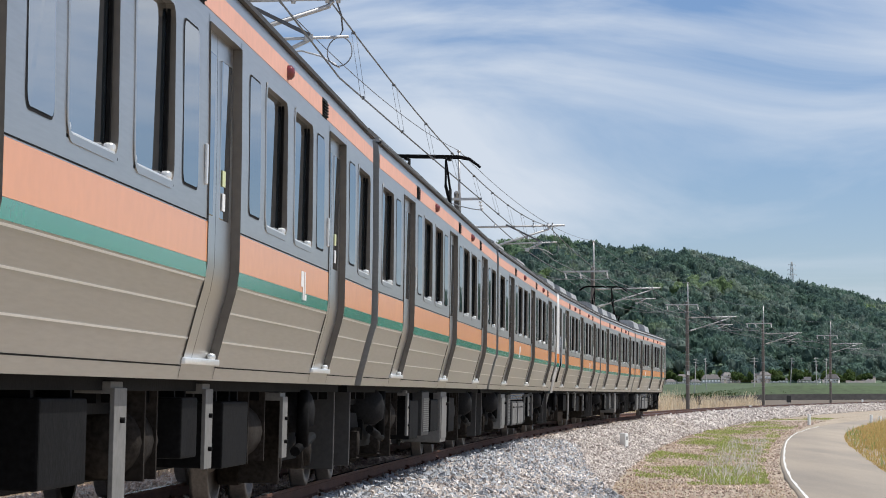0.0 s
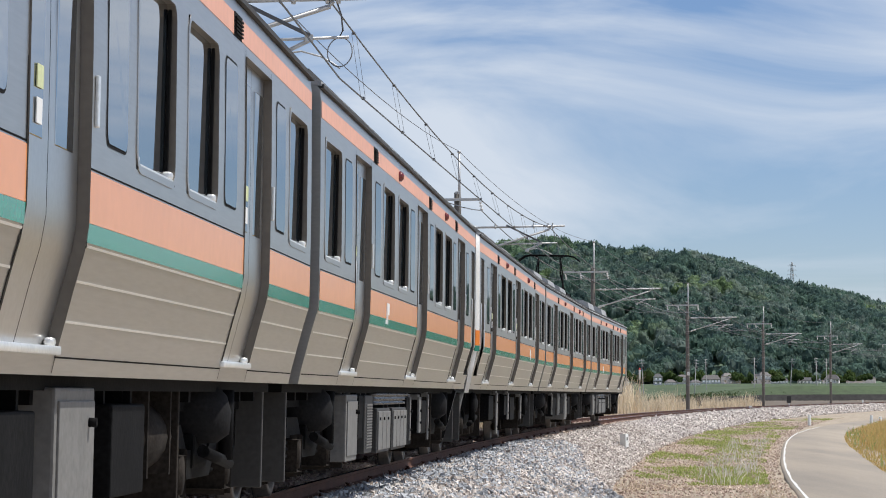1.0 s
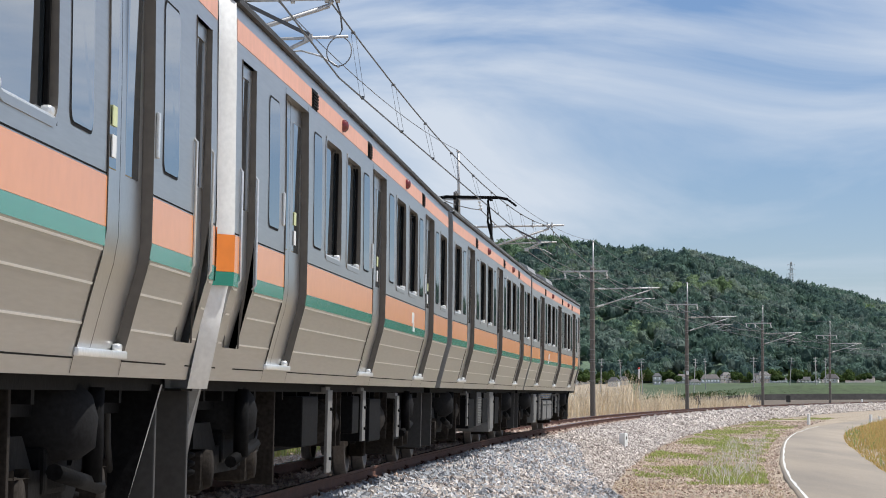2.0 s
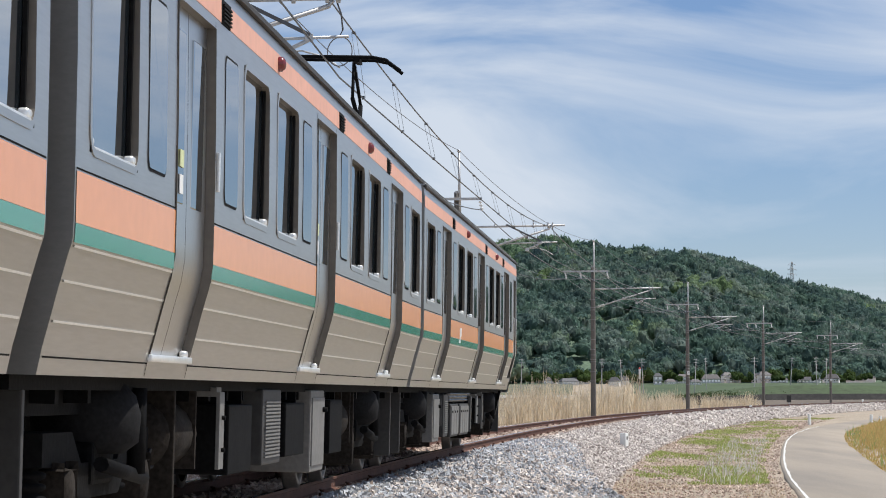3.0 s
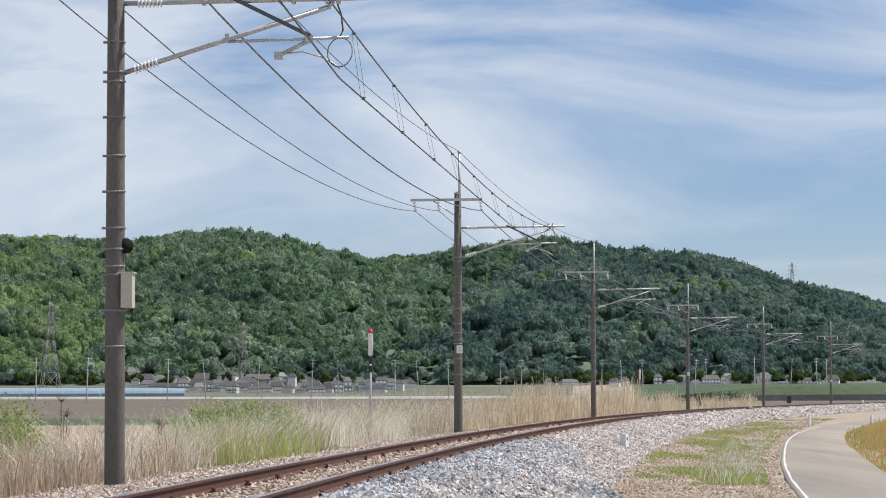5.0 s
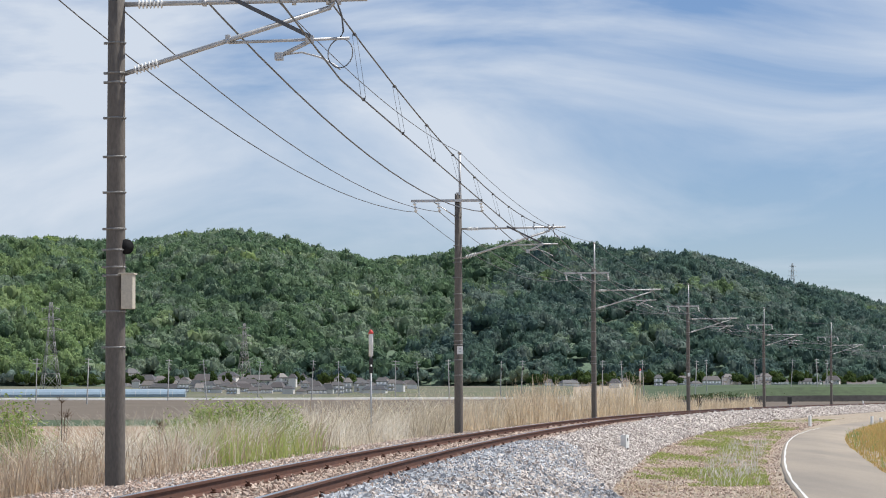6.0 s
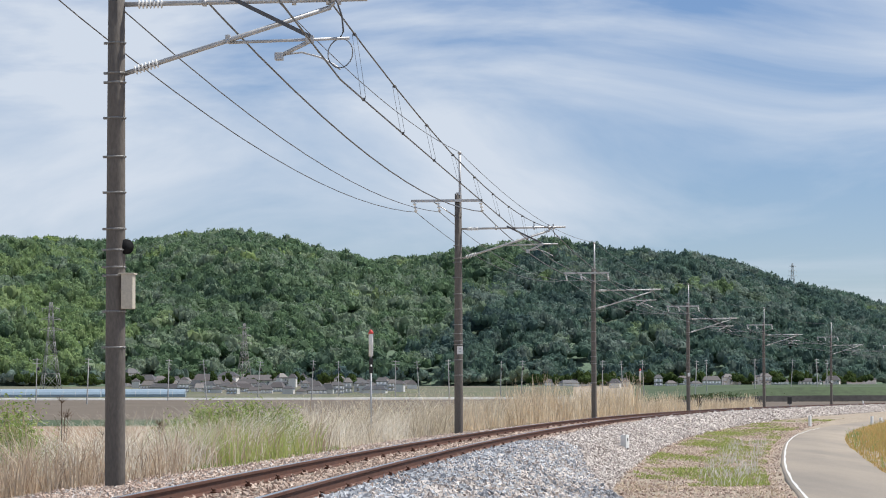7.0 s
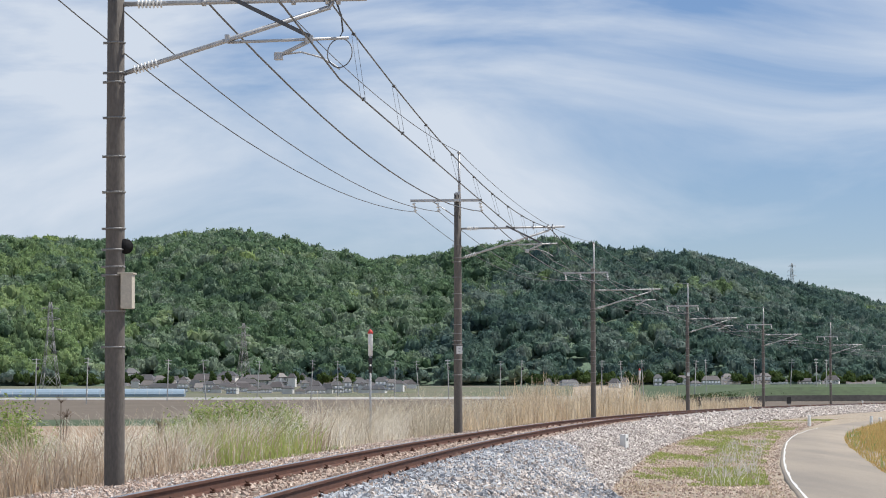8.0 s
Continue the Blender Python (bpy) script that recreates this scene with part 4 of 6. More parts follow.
# along the car from and to, bottom and top over the rails, and the form
GEAR = {"motor": [(-5.45, -4.5, 0.36, 0.97, "cabinet"), (-4.35, -3.95, 0.55, 0.96, "dark"), (-3.74, -3.0, 0.40, 0.96, "ribbed"), (-2.5, -1.12, 0.38, 0.83, "covers"),
                  (-0.82, 0.88, 0.38, 0.83, "covers"), (-2.5, 1.45, 0.86, 1.0, "insulators"), (0.95, 1.62, 0.40, 0.94, "dark"), (1.35, 1.45, 0.45, 0.94, "plate"),
                  (2.6, 2.9, 0.52, 0.94, "plate"), (3.1, 3.8, 0.50, 0.9, "dark"), (4.0, 4.1, 0.42, 0.97, "plate"), (4.5, 5.2, 0.45, 0.9, "tank")],
        "middle": [(-5.4, -4.2, 0.5, 0.95, "tank"), (-3.9, -3.7, 0.5, 0.98, "plate"), (-3.4, -2.3, 0.45, 0.9, "dark"), (-1.74, -0.72, 0.47, 1.0, "ribbed"),
                   (1.23, 2.2, 0.34, 1.0, "cabinet"), (-0.4, 0.8, 0.5, 0.9, "dark"), (2.7, 3.7, 0.46, 0.92, "dark"), (4.0, 5.2, 0.5, 0.95, "tank")],
        "trailer": [(1.8, 2.15, 0.30, 1.0, "plate"), (-1.25, -0.95, 0.52, 1.0, "plate"), (0.2, 1.0, 0.52, 0.9, "tank"), (-0.7, -0.1, 0.6, 0.95, "dark"),
                    (-3.0, -1.8, 0.5, 0.92, "dark"), (-4.6, -3.3, 0.48, 0.92, "tank"), (2.8, 3.9, 0.55, 0.95, "dark"), (-5.2, -4.9, 0.5, 0.95, "plate")]}


def hang_gear(car, sy, x0, x1, z0, z1, form):
    """One piece of gear under the floor on the side sy, hung from the beams."""
    y0, y1 = sorted((sy * 0.74, sy * 1.25))
    face = y0 if sy < 0 else y1
    bm = bmesh.new()
    if form == "tank":
        w, mid = x1 - x0, (z0 + z1) / 2
        lathe(bm, (x0, sy * 0.98, mid), (1, 0, 0), [(0, 0), (0.02, 0.12), (0.08, 0.2), (w - 0.08, 0.2), (w - 0.02, 0.12), (w, 0)], 18)
        for dx in (0.2, w - 0.2):
            box(bm, x0 + dx - 0.02, x0 + dx + 0.02, sy * 0.98 - 0.21, sy * 0.98 + 0.21, mid - 0.21, 1.0)
        part("air_tank", bm, BRAKE_DUST, car, "dusty round air tank")
    elif form == "plate":
        box(bm, x0, x1, face - 0.012, face + 0.012, z0, z1, 0.004)
        box(bm, x0, x1, face - sy * 0.10 - 0.09, face - sy * 0.10 + 0.09, z1 - 0.03, z1 + 0.03, 0.004)
        plate = part("hanger_plate", bm, BOX_PALE, car, "pale grey hanging bracket plate")
        for z in (z0 + 0.12, z1 - 0.16):
            bm = bmesh.new()
            tube(bm, ((x0 + x1) / 2, face, z), ((x0 + x1) / 2, face + sy * 0.035, z), 0.016, seg=6)
            part("bolt", bm, DARK, plate)
    elif form == "insulators":
        n = int((x1 - x0) / 0.16)
        for k in range(n):
            bm = bmesh.new()
            lathe(bm, (x0 + (k + 0.5) * (x1 - x0) / n, sy * 1.18, z0), (0, 0, 1), [(0, 0.02), (0.01, 0.06), (0.03, 0.06), (0.04, 0.025), (0.055, 0.06), (0.075, 0.06), (0.085, 0.025), (0.10, 0.06), (0.12, 0.06), (0.13, 0.02)], 10)
            part("insulator", bm, GLAZE, car, "grey ribbed insulator")
    else:
        box(bm, x0, x1, y0, y1, z0, z1, 0.015)
        for dx in (0.1, x1 - x0 - 0.1):
            box(bm, x0 + dx - 0.025, x0 + dx + 0.025, y0 + 0.06, y1 - 0.06, z1 - 0.01, 1.0)
        kit = part("equipment_box", bm, {"cabinet": BOX_PALE, "covers": BOX_GREY, "ribbed": BOX_GREY, "dark": DARK}[form], car, "underfloor equipment box with a bolted cover")
        if form == "cabinet":
            bm = bmesh.new()
            box(bm, x0 + 0.05, x1 - 0.05, face - 0.012, face + 0.012, z0 + 0.05, z1 - 0.06, 0.006)
            part("cover", bm, BOX_PALE, kit)
            bm = bmesh.new()
            tube(bm, (x1 - 0.2, face, z1 - 0.16), (x1 - 0.2, face + sy * 0.05, z1 - 0.16), 0.022, seg=8)
            part("latch", bm, DARK, kit)
        elif form == "covers":
            n = max(3, int((x1 - x0) / 0.36))
            for k in range(n):
                lo = x0 + 0.02 + k * (x1 - x0 - 0.04) / n
                bm = bmesh.new()
                box(bm, lo + 0.02, lo + (x1 - x0 - 0.04) / n - 0.02, face - 0.016, face + 0.016, z0 + 0.03, z1 - 0.03, 0.008)
                part("cover", bm, BOX_PALE, kit, "pale grey removable cover")
                bm = bmesh.new()
                box(bm, lo + 0.10, lo + 0.16, face - 0.026 if sy < 0 else face + 0.016, face - 0.016 if sy < 0 else face + 0.026, z1 - 0.12, z1 - 0.09)
                part("latch", bm, DARK, kit)
        elif form == "ribbed":
            for k in range(16):
                z = z0 + 0.05 + k * (z1 - z0 - 0.12) / 16
                bm = bmesh.new()
                box(bm, x0 + 0.1, x1 - 0.1, face - 0.012, face + 0.012, z, z + 0.013)
                part("rib", bm, BOX_PALE, kit)


def underfloor(car, kind):
    """Equipment boxes, tanks, pipes and cables hung under the floor."""
    bm = bmesh.new()
    box(bm, -HALF + 0.1, HALF - 0.1, -1.2, 1.2, 0.985, 1.052)
    for y in (-0.95, 0.95):
        box(bm, -9.3, 9.3, y - 0.08, y + 0.08, 0.86, 0.99)
    for x in np.arange(-9.2, 9.3, 0.8):
        box(bm, x - 0.04, x + 0.04, -1.15, 1.15, 0.92, 0.99)
    part("underframe", bm, DARK, car, "black underframe beams, darkened for the shade beneath the car")
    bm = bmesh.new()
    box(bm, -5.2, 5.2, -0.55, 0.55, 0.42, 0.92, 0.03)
    part("centre_equipment", bm, DARK, car, "equipment along the middle, darkened for the shade under the floor")
    for sy in (-1, 1):
        for x0, x1, z0, z1, form in GEAR[kind]:
            hang_gear(car, sy, x0, x1, z0, z1, form)
    # hoses and rods near the bogies and car ends
    for ex in (-1, 1):
        for k in range(7):
            bm = bmesh.new()
            x = ex * (8.9 + 0.09 * k)
            y = -1.0 + 0.27 * k
            path_tube(bm, [(x, y, 1.0), (x + ex * 0.05, y, 0.7), (x + ex * 0.18, y, 0.5 - 0.04 * (k % 3)), (x + ex * 0.32, y, 0.62), (x + ex * 0.42, y, 0.95)], 0.02, 6)
            part("hose", bm, RUBBER if k % 2 else BOX_DARK, car, "hanging jumper hose")
        bm = bmesh.new()
        box(bm, ex * 9.75 if ex < 0 else 9.3, ex * 9.3 if ex < 0 else 9.75, -0.2, 0.2, 0.7, 0.95, 0.03)
        box(bm, min(ex * 9.7, ex * 10.0), max(ex * 9.7, ex * 10.0), -0.14, 0.14, 0.72, 0.98, 0.03)
        part("coupler", bm, DARK, car, "black coupler")
        for k in range(2):
            bm = bmesh.new()
            xx = ex * (5.0 + 0.22 * k)
            path_tube(bm, [(xx, -1.0, 1.0), (xx, -1.08, 0.75), (xx + ex * 0.3, -1.08, 0.55), (xx + ex * 0.9, -1.02, 0.5)], 0.012, 6)
            part("pipe", bm, BOX_GREY, car, "grey brake pipe")
        for sx in (0.0, 4.1):
            xx = ex * (5.25 + sx)
            bm = bmesh.new()
            box(bm, xx - 0.03, xx + 0.03, -1.2, -0.9, 0.3, 0.99, 0.01)
            part("bracket", bm, BOX_GREY if sx else BRAKE_DUST, car, "hanging bracket plate")


def roof_gear(car, pantograph):
    for x in ((-4.9, 0.0, 4.9) if not pantograph else (-2.2, 4.4)):
        bm = bmesh.new()
        a = [(-1.0, 3.52), (-0.92, 3.78), (-0.75, 3.86), (0.75, 3.86), (0.92, 3.78), (1.0, 3.52)]
        p, q = ring(bm, [(x - 1.3, y, z) for y, z in a]), ring(bm, [(x + 1.3, y, z) for y, z in a])
        for k in range(len(a) - 1):
            bm.faces.new((p[k], p[k + 1], q[k + 1], q[k]))
        bm.faces.new(p), bm.faces.new(q[::-1])
        part("cooler", bm, ROOF_GREY, car, "grey roof cooling unit")
    if not pantograph:
        return
    x = -7.0
    bm = bmesh.new()
    for y in (-0.55, 0.55):
        box(bm, x - 0.9, x + 0.9, y - 0.03, y + 0.03, 3.86, 3.92)
    for dx in (-0.8, 0.8):
        box(bm, x + dx - 0.03, x + dx + 0.03, -0.6, 0.6, 3.86, 3.93)
        for y in (-0.55, 0.55):
            lathe(bm, (x + dx, y, 3.6), (0, 0, 1), [(0, 0.04), (0.04, 0.07), (0.08, 0.04), (0.12, 0.07), (0.16, 0.04), (0.26, 0.04)], 8)
    frame_ = part("pantograph", bm, DARK, car, "raised dark lozenge pantograph")
    top = 5.03
    bm = bmesh.new()
    for y in (-0.45, 0.45):
        tube(bm, (x - 0.5, y, 3.92), (x + 0.45, y * 0.8, 4.5), 0.028, seg=6)
        tube(bm, (x + 0.45, y * 0.8, 4.5), (x, y * 0.7, top - 0.05), 0.02, seg=6)
        tube(bm, (x + 0.5, y, 3.92), (x - 0.45, y * 0.8, 4.5), 0.028, seg=6)
        tube(bm, (x - 0.45, y * 0.8, 4.5), (x, y * 0.7, top - 0.05), 0.02, seg=6)
    part("arm", bm, DARK, frame_)
    bm = bmesh.new()
    for dx in (-0.16, 0.16):
        path_tube(bm, [(x + dx, -0.9, top - 0.16), (x + dx, -0.72, top - 0.03), (x + dx, -0.55, top), (x + dx, 0.55, top), (x + dx, 0.72, top - 0.03), (x + dx, 0.9, top - 0.16)], 0.025, 6)
    box(bm, x - 0.18, x + 0.18, -0.4, -0.34, top - 0.06, top - 0.01)
    box(bm, x - 0.18, x + 0.18, 0.34, 0.4, top - 0.06, top - 0.01)
    part("collector_head", bm, DARK, frame_)


def build_car(cab, pantograph, label):
    car = tagged(base("train_car"), label, "train car", "cars of the train")
    build_shell(car, cab)
    if cab:
        build_front(car)
        bm = bmesh.new()
        # a plain operator's mark on the waist band
        box(bm, -4.22, -4.16, -1.482, -1.474, 1.64, 1.84)
        box(bm, -4.30, -4.2205, -1.4815, -1.474, 1.64, 1.68)
        box(bm, -4.12, -4.06, -1.482, -1.474, 1.64, 1.84)
        box(bm, -4.0595, -3.94, -1.4815, -1.474, 1.73, 1.84)
        part("mark", bm, WHITE_PAINT, car, "small white mark on the band")
    for x in (-6.9, 6.9):
        build_bogie(car, x)
    underfloor(car, "middle" if not cab else "motor" if pantograph else "trailer")
    roof_gear(car, pantograph)
    for ex in (-1, 1) if not cab else (-1,):
        bm = bmesh.new()
        box(bm, min(ex * 9.72, ex * 9.99), max(ex * 9.72, ex * 9.99), -0.55, 0.55, 1.1, 3.1, 0.03)
        part("gangway", bm, RUBBER, car, "black gangway bellows")
    both_sides(car)
    return car


def both_sides(car):
    """The other long side: the same windows, doors and fittings, mirrored."""
    mirror = Matrix.Diagonal((1, -1, 1, 1))
    for ob in list(car.children):
        if ob.name.split(".")[0] in ("window", "fixed_window", "doorway", "crew_door", "door_lamp_plate", "louvre", "grab_rail", "side_lamp", "mark", "pipe", "bracket"):
            twin = ob.copy()
            scene.collection.objects.link(twin)
            twin.matrix_basis = mirror
            for kid in ob.children:
                k2 = kid.copy()
                scene.collection.objects.link(k2)
                k2.parent = twin


SKIRT_GREY = material("skirt_grey", (0.36, 0.36, 0.35), 0.6, 0, 0.12, 2, 20, 0.1)
DEEP_ORANGE = material("cab_orange", (0.85, 0.24, 0.03), 0.4, 0, 0.06, 1, 9, 0.02)
RED_LENS = glass_like("red_lens", (0.16, 0.02, 0.02), 0.15)
BEAD = material("bead_steel", (0.85, 0.85, 0.83), 0.3, 0.7, 0.05, 3, 30, 0)
BOX_PALE = material("pale_equipment", (0.17, 0.166, 0.158), 0.6, 0, 0.15, 2.5, 25, 0.1)
GLAZE = glass_like("grey_glaze", (0.07, 0.07, 0.07), 0.15)
BOX_DARK = material("dark_equipment", (0.02, 0.0195, 0.019), 0.7, 0, 0.25, 3, 30, 0.1)
WHEEL = material("wheel_steel", (0.16, 0.14, 0.125), 0.5, 0.6, 0.2, 4, 40, 0.1)

motor_cab = build_car(True, True, "stainless steel cab car with a raised pantograph")
trailer_cab = build_car(True, False, "stainless steel cab car with orange and green bands")
mid_car = build_car(False, False, "stainless steel middle car with orange and green bands")
# from the tail, with whether the car is turned round
CARS = [(motor_cab, False), (mid_car, False), (trailer_cab, True),
        (copy_thing(motor_cab, Matrix()), False), (copy_thing(mid_car, Matrix()), False), (copy_thing(trailer_cab, Matrix()), True)]
PITCH, RIDE = 20.0, -0.055
# seconds and where the tail of the train is on the line
PASSAGE = [(0.0, 126.22), (0.5, 113.8), (1.0, 101.35), (1.5, 88.92), (3.0, 51.75), (3.5, 39.43), (4.0, 26.7), (4.5, 14.2), (5.0, 1.8), (6.0, -23.0), (7.0, -47.8), (8.0, -72.6)]


def car_pose(middle, turned):
    # the bogies ride a few centimetres off the middle, within the play of the wheels
    a, b = (beside(at, float(np.interp(at, [4, 12, 17, 28, 45, 65], [-0.06, -0.024, 0.0, 0.033, 0.025, 0.0]))) for at in (middle - 6.9, middle + 6.9))
    way = math.atan2(b.y - a.y, b.x - a.x)
    m = Matrix.Translation((a + b) / 2 + Vector((0, 0, RIDE))) @ Matrix.Rotation(way, 4, "Z") @ Matrix.Rotation(CANT, 4, "X")
    if turned:
        m = Matrix.Translation((a + b) / 2 + Vector((0, 0, RIDE))) @ Matrix.Rotation(way + math.pi, 4, "Z") @ Matrix.Rotation(-CANT, 4, "X")
    return m


def motions():
    for i, (car, turned) in enumerate(CARS):
        walk(car, [(t, car_pose(tail - PITCH * (i + 0.5), turned)) for t, tail in PASSAGE])


# ---- overhead line ----
POLE_S = [-13.5, 36.5, 86.3, 137.7, 189.8, 241.5, 293.5, 346.0, 399.0]
POLE_OFF = -2.8


def pole_frame(s):
    x, y, t = line(s)
    return Matrix.Translation(beside(s, POLE_OFF, 0)) @ Matrix.Rotation(-t, 4, "Z")


def string_of_discs(bm, a, b, count, r):
    """A rod insulator: bells threaded on a core."""
    a, b = Vector(a), Vector(b)
    step = (b - a).length / count
    prof = []
    for k in range(count):
        d = k * step
        prof += [(d, r * 0.45), (d + step * 0.25, r), (d + step * 0.5, r * 0.95), (d + step * 0.6, r * 0.45)]
    lathe(bm, a, b - a, prof + [((b - a).length, r * 0.45)], 12)


def build_pole():
    pole = tagged(base("catenary_pole"), "brown weathered concrete catenary pole with a bracket arm", "catenary pole", "poles along the railway")
    bm = bmesh.new()
    lathe(bm, (0, 0, -0.6), (0, 0, 1), [(0, 0.132), (2.2, 0.127), (5.0, 0.116), (7.6, 0.102), (7.6, 0.0)], 22)
    part("pole", bm, CONCRETE, pole, "tapered concrete pole")
    bm = bmesh.new()
    tube(bm, (0.07, -0.06, 6.3), (0.05, -0.02, 8.22), 0.045, 0.035, 8)
    box(bm, -0.06, 0.1, -0.1, 0.06, 6.95, 7.03, 0.01)
    lathe(bm, (0.05, -0.02, 8.2), (0, 0, 1), [(0, 0.03), (0.02, 0.06), (0.06, 0.06), (0.08, 0.0)], 8)
    part("earth_wire_mast", bm, GALV, pole, "grey steel extension tube")
    for z in (5.43, 5.04, 4.92, 4.46, 3.96, 3.5, 3.03, 2.76, 2.54, 2.43, 1.97, 1.51):
        bm = bmesh.new()
        r = float(np.interp(z, [-0.6, 7], [0.132, 0.104])) + 0.003
        lathe(bm, (0, 0, z - 0.018), (0, 0, 1), [(0.006, r), (0.006, r + 0.006), (0.03, r + 0.006), (0.03, r)], 22)
        for k in range(12):
            a = k * math.tau / 12
            box(bm, math.cos(a) * (r + 0.008) - 0.008, math.cos(a) * (r + 0.008) + 0.008, math.sin(a) * (r + 0.008) - 0.008, math.sin(a) * (r + 0.008) + 0.008, z - 0.008, z + 0.008)
        box(bm, -r - 0.05, -r, -0.02, 0.02, z - 0.015, z + 0.015)
        part("band", bm, BAND_STEEL, pole, "perforated steel band")
    # cross-arm with hanging insulators
    bm = bmesh.new()
    box(bm, -1.42, 0.76, -0.17, -0.11, 6.74, 6.82, 0.006)
    tube(bm, (-0.75, -0.13, 6.76), (-0.08, -0.1, 6.3), 0.018, seg=6)
    part("cross_arm", bm, GALV, pole, "steel cross-arm")
    for x in (-1.32, -0.6, 0.7):
        bm = bmesh.new()
        string_of_discs(bm, (x, -0.14, 6.72), (x + 0.06, -0.14, 6.42), 3, 0.055)
        part("insulator", bm, CERAMIC, pole, "white porcelain insulator string")
    # bracket
    bm = bmesh.new()
    tube(bm, (0.1, 0, 5.93), (3.25, 0, 5.965), 0.032, seg=10)
    for x in (1.12, 2.28, 2.72, 2.86):
        lathe(bm, (x, 0, 5.94), (1, 0, 0), [(0, 0.03), (0, 0.05), (0.05, 0.05), (0.05, 0.03)], 10)
        box(bm, x, x + 0.04, -0.015, 0.015, 5.97, 6.05)
    part("top_arm", bm, GALV, pole, "galvanised top tube")
    bm = bmesh.new()
    tube(bm, (0.1, 0, 5.03), (2.78, 0, 5.86), 0.032, seg=10)
    box(bm, 1.42, 1.48, -0.05, 0.05, 5.41, 5.52, 0.01)
    path_tube(bm, [(2.76, 0, 5.86), (2.82, 0, 5.92), (2.8, 0, 5.95)], 0.025)
    part("brace", bm, GALV, pole, "galvanised diagonal tube")
    bm = bmesh.new()
    tube(bm, (1.46, 0, 5.42), (3.02, 0, 5.46), 0.02, seg=8)
    box(bm, 2.45, 2.56, -0.03, 0.03, 5.40, 5.50, 0.01)
    tube(bm, (2.50, 0, 5.42), (2.10, 0.05, 5.24), 0.028, seg=8)
    box(bm, 2.05, 2.16, 0.0, 0.1, 5.19, 5.29, 0.01)
    path_tube(bm, [(2.15, 0.05, 5.26), (2.4, 0.05, 5.29), (2.65, 0.05, 5.22), (2.82, 0.02, 5.12), (2.9, 0, 5.06)], 0.013)
    part("steady_arm", bm, GALV, pole, "curved registration arm")
    bm = bmesh.new()
    box(bm, -0.025, 0.025, -0.02, 0.02, -1.16 / 2, 1.16 / 2)
    bar = part("stay_bar", bm, WIRE, pole, "dark stay bar")
    bar.matrix_basis = Matrix.Translation((2.0, -0.02, 5.74)) @ Matrix.Rotation(radians(-63.5 + 180), 4, "Y")
    for a, b in (((0.28, 0, 5.932), (0.62, 0, 5.936)), ((0.24, 0, 5.075), (0.56, 0, 5.173))):
        bm = bmesh.new()
        string_of_discs(bm, a, b, 7, 0.062)
        part("insulator", bm, CERAMIC, pole, "white porcelain rod insulator")
    bm = bmesh.new()
    path_tube(bm, [(2.9 + 0.16 * math.sin(k * math.tau / 20), 0.02 + 0.1 * math.cos(k * math.tau / 20), 5.27 + 0.2 * math.cos(k * math.tau / 20)) for k in range(21)], 0.008, 5)
    path_tube(bm, [(2.85, 0, 5.95), (2.92, 0.02, 5.75), (2.94, 0.02, 5.55), (2.9, 0.02, 5.47)], 0.012, 5)
    part("jumper_loop", bm, WIRE, pole, "black jumper wire loop")
    return pole


pole = build_pole()
pole.matrix_basis = pole_frame(POLE_S[1])
poles = {1: pole}
for i, s in enumerate(POLE_S):
    if i != 1:
        poles[i] = copy_thing(pole, pole_frame(s))
bm = bmesh.new()
box(bm, 0.10, 0.25, -0.16, 0.05, 2.0, 2.45, 0.012)
box(bm, 0.06, 0.27, -0.17, 0.06, 2.44, 2.46, 0.004)
part("control_box", bm, CREAM, pole, "cream steel cabinet on the pole")
bm = bmesh.new()
lathe(bm, (0.12, 0.02, 2.8), (0.4, -1, 0), [(0, 0.02), (0.02, 0.09), (0.07, 0.10), (0.09, 0.0)], 12)
part("lamp_bowl", bm, RUBBER, pole, "small dark round fitting")
for i in (2, 4, 6):
    bm = bmesh.new()
    box(bm, -0.03, 0.15, -0.14, -0.128, 2.14, 2.38, 0.003)
    plate = part("plate", bm, WHITE_PAINT, poles[i], "white number plate")
    bm = bmesh.new()
    for k in range(2):
        box(bm, 0.03, 0.09, -0.143, -0.1395, 2.2 + 0.08 * k, 2.235 + 0.08 * k)
    part("plate_mark", bm, GALV, plate)


def span(bm, a, b, sag, r, n=14):
    path_tube(bm, [a.lerp(b, k / n) - Vector((0, 0, 4 * sag * (k / n) * (1 - k / n))) for k in range(n + 1)], r, 5)


